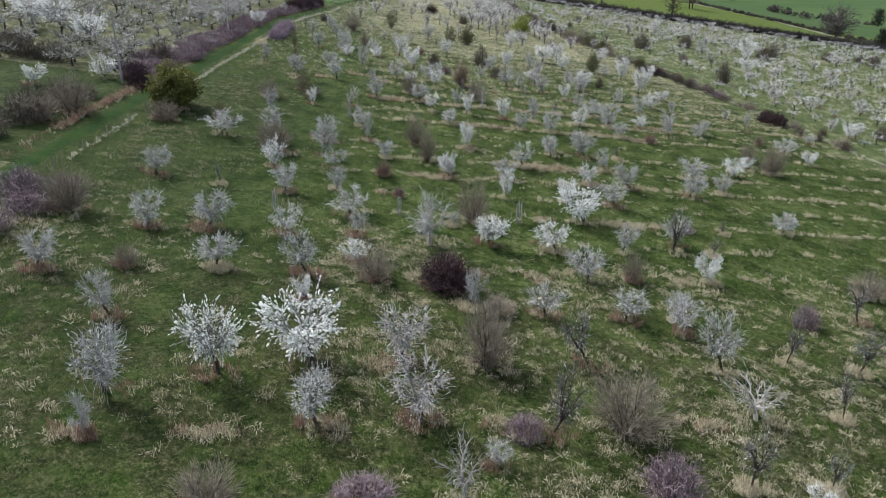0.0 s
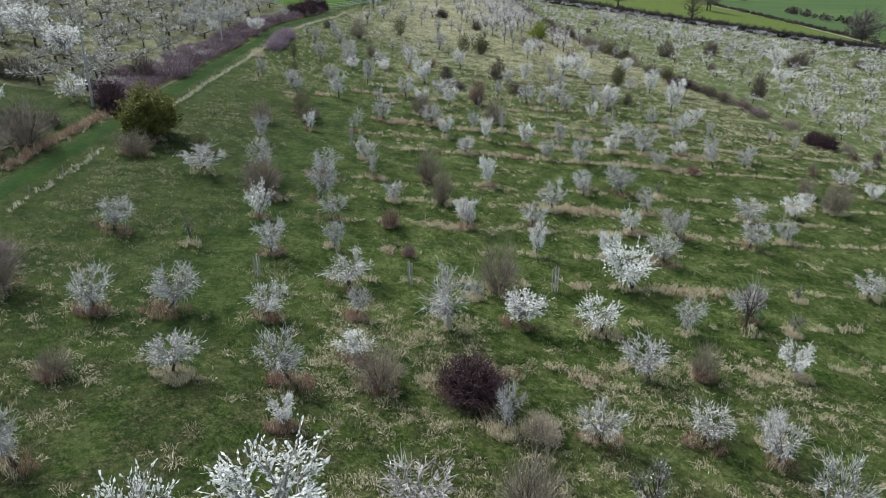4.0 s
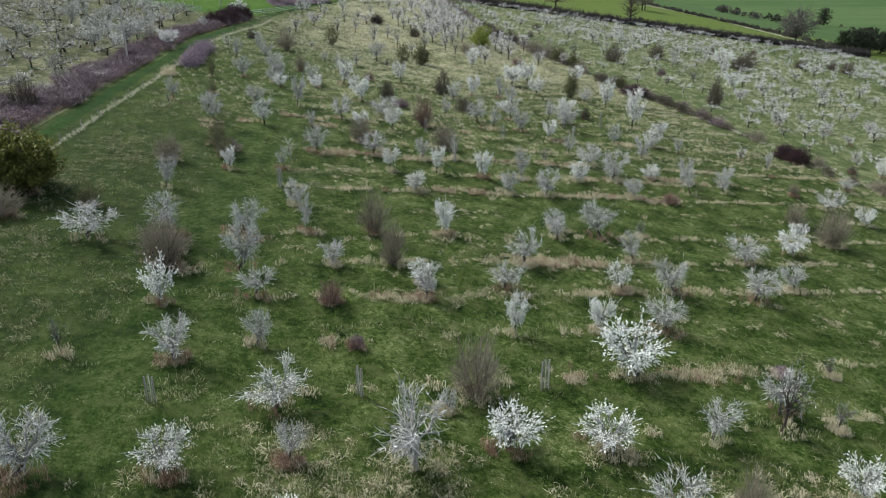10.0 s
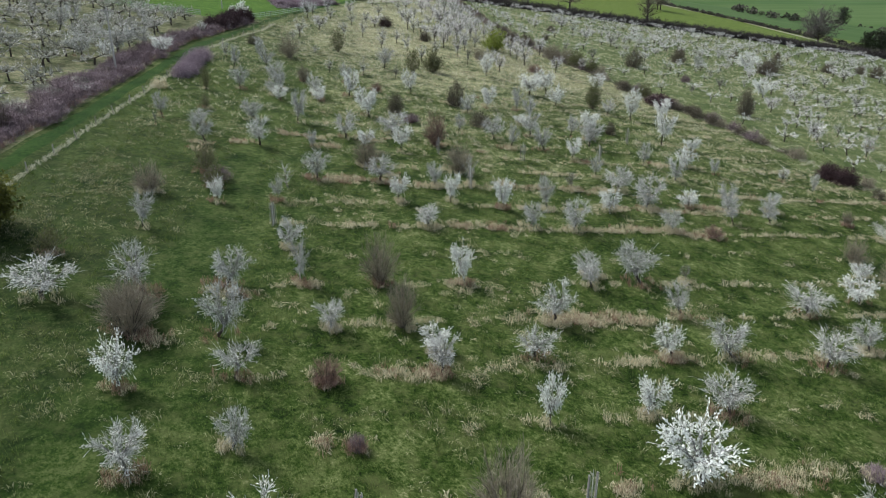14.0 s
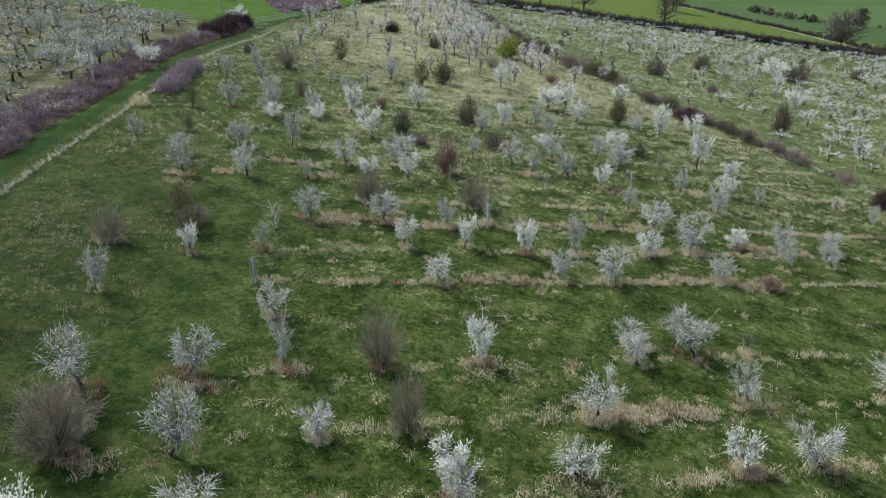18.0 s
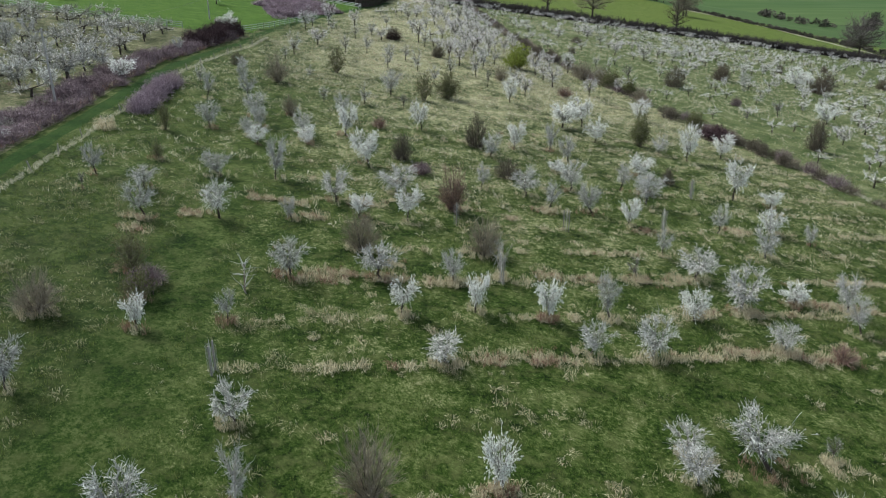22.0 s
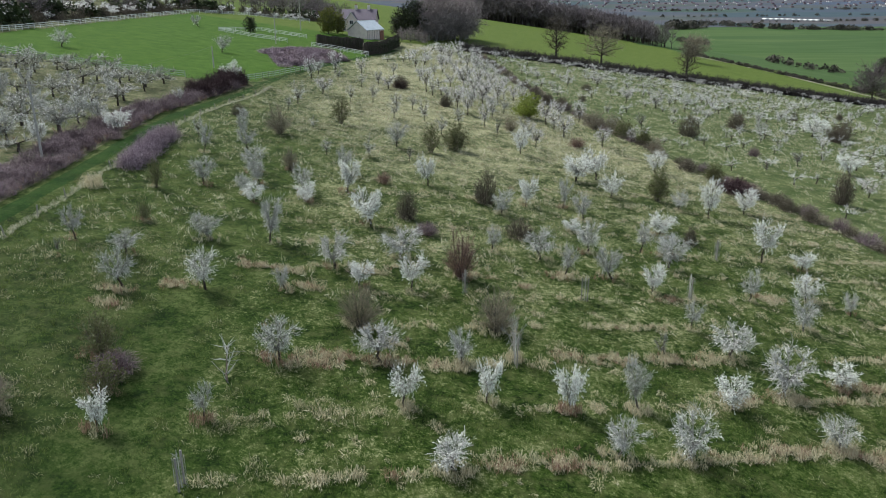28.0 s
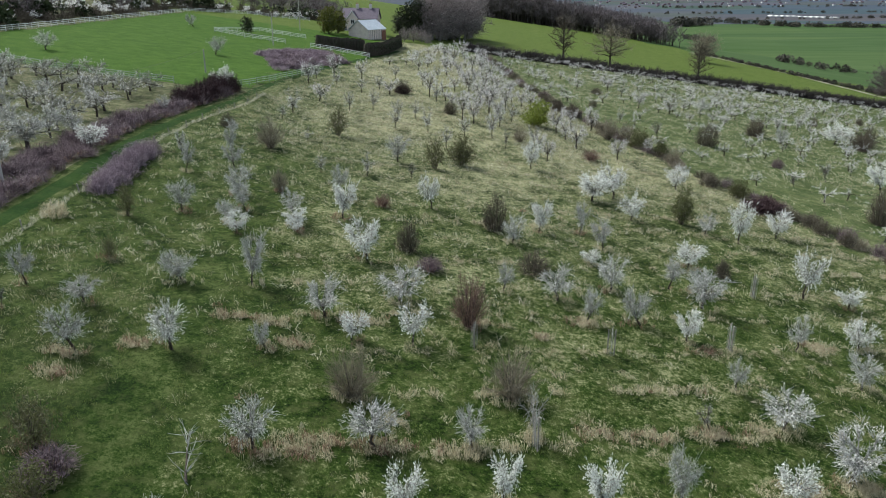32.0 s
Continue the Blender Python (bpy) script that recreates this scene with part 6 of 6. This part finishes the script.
def clipped_hedge(points, width, high, label="dark green clipped evergreen hedge"):
    """A trimmed hedge in short lengths, with a leafy face."""
    rng = random.Random(int(points[0][0] * 10) + 7)
    root = new("clipped_hedge")
    core, leaves = Shape(), Shape()
    for a, b in zip(points, points[1:]):
        n = max(1, round(math.dist(a, b) / 1.0))
        for i in range(n):
            u = (i + 0.5) / n
            x, y = a[0] + (b[0] - a[0]) * u, a[1] + (b[1] - a[1]) * u
            z, r, hh = gz(x, y), width / 2 * rng.uniform(0.9, 1.1), high * rng.uniform(0.92, 1.06)
            core.path([(x, y, z - 0.2), (x, y, z + hh * 0.5), (x, y, z + hh * 0.85), (x, y, z + hh)], r * 0.9, r * 0.6, 7)
            for _ in range(70):
                g = rng.uniform(0, 6.283)
                zz = rng.uniform(0.05, 1.02)
                rr = r * (1.0 if zz < 0.9 else rng.random())
                leaves.petal(Vector((x + math.cos(g) * rr, y + math.sin(g) * rr, z + hh * zz)), rng.uniform(0.12, 0.26), rng)
    part("stem", core, M["dark_bark"], root, kind="stuff")
    part("foliage", leaves, M["evergreen"], root, kind="stuff")
    return tagged(root, label, "hedge")


M["evergreen"] = islands("dark_evergreen_leaves", [(0.012, 0.022, 0.008), (0.026, 0.040, 0.014), (0.045, 0.058, 0.024)], None, 0.7, 0.1)
clipped_hedge([(-28, 282), (-21, 282), (-15.5, 286)], 2.4, 3.0)
clipped_hedge([(-14, 274), (-11.5, 280), (-9, 289), (-6, 312)], 2.4, 3.2)


# ---- larger trees round about ----
def big_tree(seed, height, width, twig, bark="dark_bark", label="", leaf=None, leaves=0, name="tree", low=0.25, limbs=26):
    """A tall tree: tapered trunk, limbs that reach an uneven rounded crown, twigs, and leaves where it has them."""
    rng = random.Random(seed)
    root = new(name)
    wood, fine, green = Shape(), Shape(), Shape()
    top = Vector((rng.gauss(0, 0.03), rng.gauss(0, 0.03), 0.82)) * height
    wood.path([Vector((0, 0, -0.3)), top * 0.3, top * 0.65, top], height * 0.030, height * 0.006, 7)
    for i in range(limbs):
        v = (i + 0.5) / limbs
        g = i * 2.39996 + rng.uniform(-0.3, 0.3)
        zc = low + (1 - low) * v
        rad = width * 0.5 * math.sqrt(max(0.03, 1 - (2 * v - 0.9) ** 2 / 1.25)) * rng.uniform(0.8, 1.08)
        end = Vector((math.cos(g) * rad, math.sin(g) * rad, zc * height * rng.uniform(0.95, 1.04)))
        start = top * (0.22 + 0.62 * v)
        m1, m2 = start.lerp(end, 0.35), start.lerp(end, 0.7)
        for m in (m1, m2):
            m += Vector((rng.gauss(0, 0.03), rng.gauss(0, 0.03), rng.gauss(0.02, 0.03))) * height
        a = [start, m1, m2, end]
        wood.path(a, height * 0.012 * (1.2 - v), height * 0.003, 4)
        for k in range(1, 4):
            for _ in range(5):
                b = limb(rng, a[k - 1].lerp(a[k], rng.uniform(0.4, 1)), (a[k] - a[k - 1]).normalized() * 0.6 + Vector((rng.gauss(0, 0.7), rng.gauss(0, 0.7), rng.gauss(0.25, 0.5))), width * rng.uniform(0.10, 0.22), 0.16, 2)
                fine.ribbon(b[0], b[1], height * 0.0036, height * 0.0026, rng)
                fine.ribbon(b[1], b[2], height * 0.0026, height * 0.0016, rng)
                for _ in range(6):
                    c = limb(rng, b[rng.randint(0, 2)], (b[2] - b[1]).normalized() * 0.5 + Vector((rng.gauss(0, 0.7), rng.gauss(0, 0.7), rng.gauss(0.2, 0.5))), width * rng.uniform(0.05, 0.12), 0.1, 1)
                    fine.ribbon(c[0], c[1], height * 0.0022, height * 0.0010, rng)
                for _ in range(leaves):
                    green.petal(b[0].lerp(b[2], rng.random()) + Vector((rng.gauss(0, 0.35), rng.gauss(0, 0.35), rng.gauss(0, 0.35))), rng.uniform(0.18, 0.42), rng)
    part("trunk", wood, M[bark], root)
    part("spray", fine, M[twig], root, kind="stuff")
    if green.f:
        part("crown", green, M[leaf], root, kind="stuff")
    return tagged(root, label, "tree")


def put(ob, x, y, s=1.0, turn=0.0):
    m = pose(x, y, gz(x, y) - 0.05, 0, 0, turn) @ Matrix.Diagonal((s, s, s, 1))
    if ob.name not in FIRST:
        FIRST[ob.name] = True
        ob.matrix_basis = m
        return ob
    return copy_thing(ob, m @ Matrix.Diagonal((*(1 / v for v in ob.scale), 1)))


oak = big_tree(601, 15, 17, "brown_twig", label="large round bare oak in a green pasture")
dark_oak = big_tree(607, 15, 17, "dark_haze", label="large dense dark mauve-brown bare tree by a hedge", limbs=44)
ash = big_tree(602, 16, 10, "olive_twig", label="tall bare ash tree on a field edge")
thicket = big_tree(603, 11, 10, "haze_twig", "bark", label="bare woodland tree beside the house garden", name="woodland_tree", low=0.08, limbs=36)
dusk = big_tree(604, 12, 11, "haze_twig", "bark", label="bare purplish tree in the wood by the house", name="woodland_tree", low=0.08, limbs=36)
yew = big_tree(605, 11, 8.5, "hedge_dark", label="dark evergreen tree beside the house", leaf="evergreen", leaves=4, name="evergreen_tree", low=0.06)
holly = big_tree(606, 8, 6, "brown_twig", label="olive-green rounded garden tree", leaf="olive_leaf", leaves=6, name="garden_tree", low=0.1)
put(oak, 71.5, 349.5, 0.95), put(ash, 53.8, 348.5, 0.95), put(ash, 99, 332.5, 0.82, 60), put(dark_oak, 178, 345, 0.95, 200), put(oak, 138, 433, 0.9, 40), put(oak, 141, 437, 0.8, 90)
tr = random.Random(71)
for x, y, s in ((-3.5, 346, 1.05), (0.5, 352, 1.25), (4, 358, 1.15), (-6.5, 350, 0.7)):
    put(yew, x, y, s, x * 47)
for _ in range(30):
    u = tr.random()
    put(tr.choice((thicket, dusk, dusk)), 5 + 17 * u + tr.gauss(0, 1.5), 350 + 26 * u + tr.uniform(-3, 14), tr.uniform(0.9, 1.5), tr.uniform(0, 360))
for x, y, s in ((-1.5, 333, 0.45), (-4.5, 330, 0.4), (1.5, 336, 0.42), (3.5, 331, 0.35)):
    put(thicket, x, y, s, x * 61)
for x, y, s in ((-29, 321, 1.0), (-26.5, 327, 0.85)):
    put(holly, x, y, s, x * 31)
put(yew, -48.5, 290, 0.42)
for x, y, s in ((198, 341, 1.1), (205, 345, 1.25), (211, 347, 1.2), (218, 352, 1.3), (225, 355, 1.2), (232, 360, 1.3), (240, 365, 1.25), (250, 370, 1.3), (318, 560, 1.5), (260, 376, 1.3), (222, 362, 1.3)):
    put(yew, x, y, s * 0.75, x * 17)
for x, y, s in ((-44.9, 239.5, 4.6), (-63.2, 288.5, 4.0), (-70.6, 216.4, 4.2)):
    plant("G", x, y, s, s * 0.95)


def lite_tree(seed, twigs=170):
    """A bare tree of height one for far woods: trunk and limbs 0, twigs 1."""
    rng = random.Random(seed)
    s = Shape()
    s.path([(0, 0, -0.1), (0, 0, 0.4), (rng.gauss(0, 0.03), rng.gauss(0, 0.03), 0.8)], 0.022, 0.006, 3)
    for i in range(9):
        g, v = i * 2.4, (i + 0.5) / 9
        rad = 0.36 * math.sqrt(max(0.05, 1 - (2 * v - 0.9) ** 2 / 1.2)) * rng.uniform(0.8, 1.1)
        end = Vector((math.cos(g) * rad, math.sin(g) * rad, 0.3 + 0.68 * v))
        start = Vector((0, 0, 0.15 + 0.55 * v))
        s.ribbon(start, end, 0.010, 0.005, rng)
        for _ in range(twigs // 9):
            o = start.lerp(end, rng.uniform(0.35, 1.0))
            e = o + Vector((rng.gauss(0, 0.09), rng.gauss(0, 0.09), rng.gauss(0.06, 0.07)))
            s.ribbon(o, e, 0.007, 0.003, rng, 1)
    return s


def far_bush(seed):
    """A rounded leafless bush or copse of height one, seen only from far off."""
    rng = random.Random(seed)
    s = Shape()
    for _ in range(70):
        g, e = rng.uniform(0, 6.283), math.asin(rng.random())
        r = rng.uniform(0.3, 0.55)
        s.petal(Vector((math.cos(g) * math.cos(e) * r, math.sin(g) * math.cos(e) * r, 0.12 + 0.85 * math.sin(e) * r * 1.8)), rng.uniform(0.08, 0.16), rng, 1)
    s.path([(0, 0, -0.1), (0, 0, 0.4)], 0.03, 0.02, 3)
    return s


def woods():
    rng = random.Random(91)
    pool = [arrays(lite_tree(700 + i)) for i in range(6)]
    spots = []
    for _ in range(720):
        u = rng.random()
        x = 38 + 122 * u + rng.gauss(0, 3)
        y = 612 - 75 * u + rng.uniform(0, 60) + rng.gauss(0, 3)
        h = rng.uniform(18, 25) * (1 - 0.40 * u)
        spots.append((x, y, h * 0.85, h, rng.randrange(6)))
    scatter("wood", pool, spots, [M["dark_bark"], M["wood_twig"]], "bare brown winter wood along the hill", "wood", rng)
    # scrub and trees behind the top fence of the mown field
    edge = [(-88, 218), (-86, 242), (-84, 262), (-81, 292), (-77, 331), (-62, 352), (-40, 361), (-24, 366)]

    def behind(lo, hi):
        u = rng.random() * (len(edge) - 1)
        k = min(int(u), len(edge) - 2)
        u -= k
        (ax, ay), (bx, by) = edge[k], edge[k + 1]
        d, n = rng.uniform(lo, hi), math.hypot(bx - ax, by - ay)
        return ax + (bx - ax) * u - (by - ay) / n * d, ay + (by - ay) * u + (bx - ax) / n * d

    belt = []
    for _ in range(320):
        x, y = behind(8, 48)
        h = rng.uniform(4.5, 8.5)
        belt.append((x, y, h * 1.05, h, rng.randrange(6)))
    scatter("tree_belt", pool, belt, [M["dark_bark"], M["wood_twig"]], "belt of bare trees behind the mown field", "trees", rng)
    bloom = [arrays(small_tree(740 + i, 1.0, twigs=90, clump=0.13)) for i in range(3)]
    spots = []
    for _ in range(170):
        x, y = behind(2, 26)
        if y > 300 and rng.random() < 0.6:
            continue
        spots.append((x, y, rng.uniform(0.9, 1.7), rng.uniform(0.6, 1.2), rng.randrange(3)))
    scatter("blossom_thorns", bloom, spots, [M["dark_bark"], M["twig"], M["far_blossom"]], "blackthorn in white blossom along a tree belt", "trees", rng)
    scrub = [arrays(lite_dome(780 + i, 70, 0.04)) for i in range(4)]
    low = []
    for _ in range(150):
        x, y = behind(1.5, 14)
        low.append((x, y, rng.uniform(0.8, 1.6), rng.uniform(0.5, 1.2), rng.randrange(4)))
    scatter("scrub", scrub, low, [M["olive_twig"]], "dark olive scrub behind a white rail fence", "bushes", rng)
    green = [arrays(far_bush(790 + i)) for i in range(3)]
    low = [(*behind(3, 16), k * 1.1, k, rng.randrange(3)) for k in (rng.uniform(2.5, 5.5) for _ in range(46))]
    scatter("evergreen_bushes", green, low, [M["dark_bark"], M["evergreen"]], "dark evergreen bushes behind a white rail fence", "bushes", rng)
    # hedgerows and copses of the valley
    far = []
    for x0, y0, x1, y1, n, h in ((164, 497, 195, 400, 160, 2.0), (195, 400, 205, 350, 60, 2.5), (229, 543, 245, 512, 12, 5), (250, 514, 266, 526, 7, 5.5), (270, 530, 313, 560, 9, 2.6), (313, 560, 420, 600, 16, 3),
                                 (446, 1341, 453, 1199, 18, 9), (700, 2149, 830, 1743, 40, 14), (830, 1743, 1010, 1683, 60, 12), (1010, 1683, 1900, 1500, 130, 13),
                                 (576, 1760, 684, 1830, 36, 20), (600, 2150, 1700, 2250, 60, 9), (700, 2560, 2000, 2400, 60, 9), (900, 2900, 2600, 2700, 90, 11), (150, 640, 175, 600, 12, 8)):
        for _ in range(n):
            u = rng.random()
            k = h * rng.uniform(0.4, 1.2)
            far.append((x0 + (x1 - x0) * u + rng.gauss(0, h * 0.4), y0 + (y1 - y0) * u + rng.gauss(0, h * 0.5), k * 1.1, k, rng.randrange(6)))
    copse = [arrays(far_bush(760 + i)) for i in range(6)]
    scatter("hedgerow_trees", copse, far, [M["dark_bark"], M["copse"]], "distant hedgerows and copses in the valley", "trees", rng)


M["copse"] = islands("dark_hedgerow_twigs", [(0.040, 0.042, 0.030), (0.075, 0.072, 0.055), (0.11, 0.10, 0.08)])
woods()
# rough brambly mound by the paddock
for _ in range(170):
    u, v = hr.random(), hr.uniform(-1, 1)
    x, y = -33.5 + 11.5 * u + 4.2 * v, 240 + 21 * u - 11 * v * (1 - 0.35 * u)
    hedge_clump(hr.choice(("mauve_twig", "lilac_twig", "lilac_twig")), x, y, hr.uniform(3.4, 5.2), hr.uniform(1.5, 2.4) * (1 - 0.35 * abs(v)), "brambly mauve-brown mound beside the paddock", far=True)


def town():
    """Far houses and sheds of the valley, a few metres each."""
    rng = random.Random(131)
    s = Shape()
    for _ in range(700):
        x, y = rng.uniform(500, 3300), 2900 + 1700 * rng.random()
        w, d, h = rng.uniform(6, 11), rng.uniform(6, 9), rng.uniform(3, 4.5)
        z = gz(x, y)
        k = 0 if rng.random() < 0.3 else 1
        s.box((x - w / 2, y - d / 2, z - 1), (x + w / 2, y + d / 2, z + h), k)
        s.prism([(x - w / 2 - 0.3, y - d / 2 - 0.3, z + h), (x - w / 2 - 0.3, y + d / 2 + 0.3, z + h), (x - w / 2 - 0.3, y, z + h + 3)], (w + 0.6, 0, 0), 2)
    ob = new("distant_town", s.mesh("distant_town", [M["render_white"], M["dull_tile"], M["slate"]]))
    tagged(ob, "distant houses of a town in the valley", "town", kind="stuff")


town()


def farm_track():
    """A pale stony track down the pasture edge."""
    line = [(160, 500), (176, 467), (188, 435), (193, 398), (200, 350)]
    v, f = [], []
    for i in range(61):
        u = i / 60 * (len(line) - 1)
        k = min(int(u), len(line) - 2)
        u -= k
        x, y = line[k][0] + (line[k + 1][0] - line[k][0]) * u, line[k][1] + (line[k + 1][1] - line[k][1]) * u
        v += [(x - 4.6, y, gz(x - 4.6, y) + 0.12), (x - 2.4, y, gz(x - 2.4, y) + 0.16)]
    for i in range(60):
        f.append((2 * i, 2 * i + 1, 2 * i + 3, 2 * i + 2))
    tagged(sheet("farm_track", v, f, [M["stony"]]), "pale stony farm track beside a hedge", "track", kind="structure")


M["stony"] = plain("pale_stony_track", (0.20, 0.19, 0.14), (0.36, 0.34, 0.27), 0.4, 0.95)
farm_track()


def glasshouses():
    """A long white range of sheds on the valley floor."""
    s = Shape()
    for i in range(12):
        u = i / 12
        x, y = 1067 + 139 * u, 2346 - 139 * u
        z = gz(x, y)
        s.box((x, y, z - 1), (x + 13, y + 26, z + 3.2))
        s.prism([(x - 0.3, y - 0.3, z + 3.2), (x + 6.5, y - 0.3, z + 4.8), (x + 13.3, y - 0.3, z + 3.2)], (0, 26.6, 0))
    ob = new("glasshouse_range", s.mesh("glasshouse_range", [M["render_white"]]))
    tagged(ob, "long white range of distant glasshouses in the valley", "glasshouse", kind="stuff")


glasshouses()
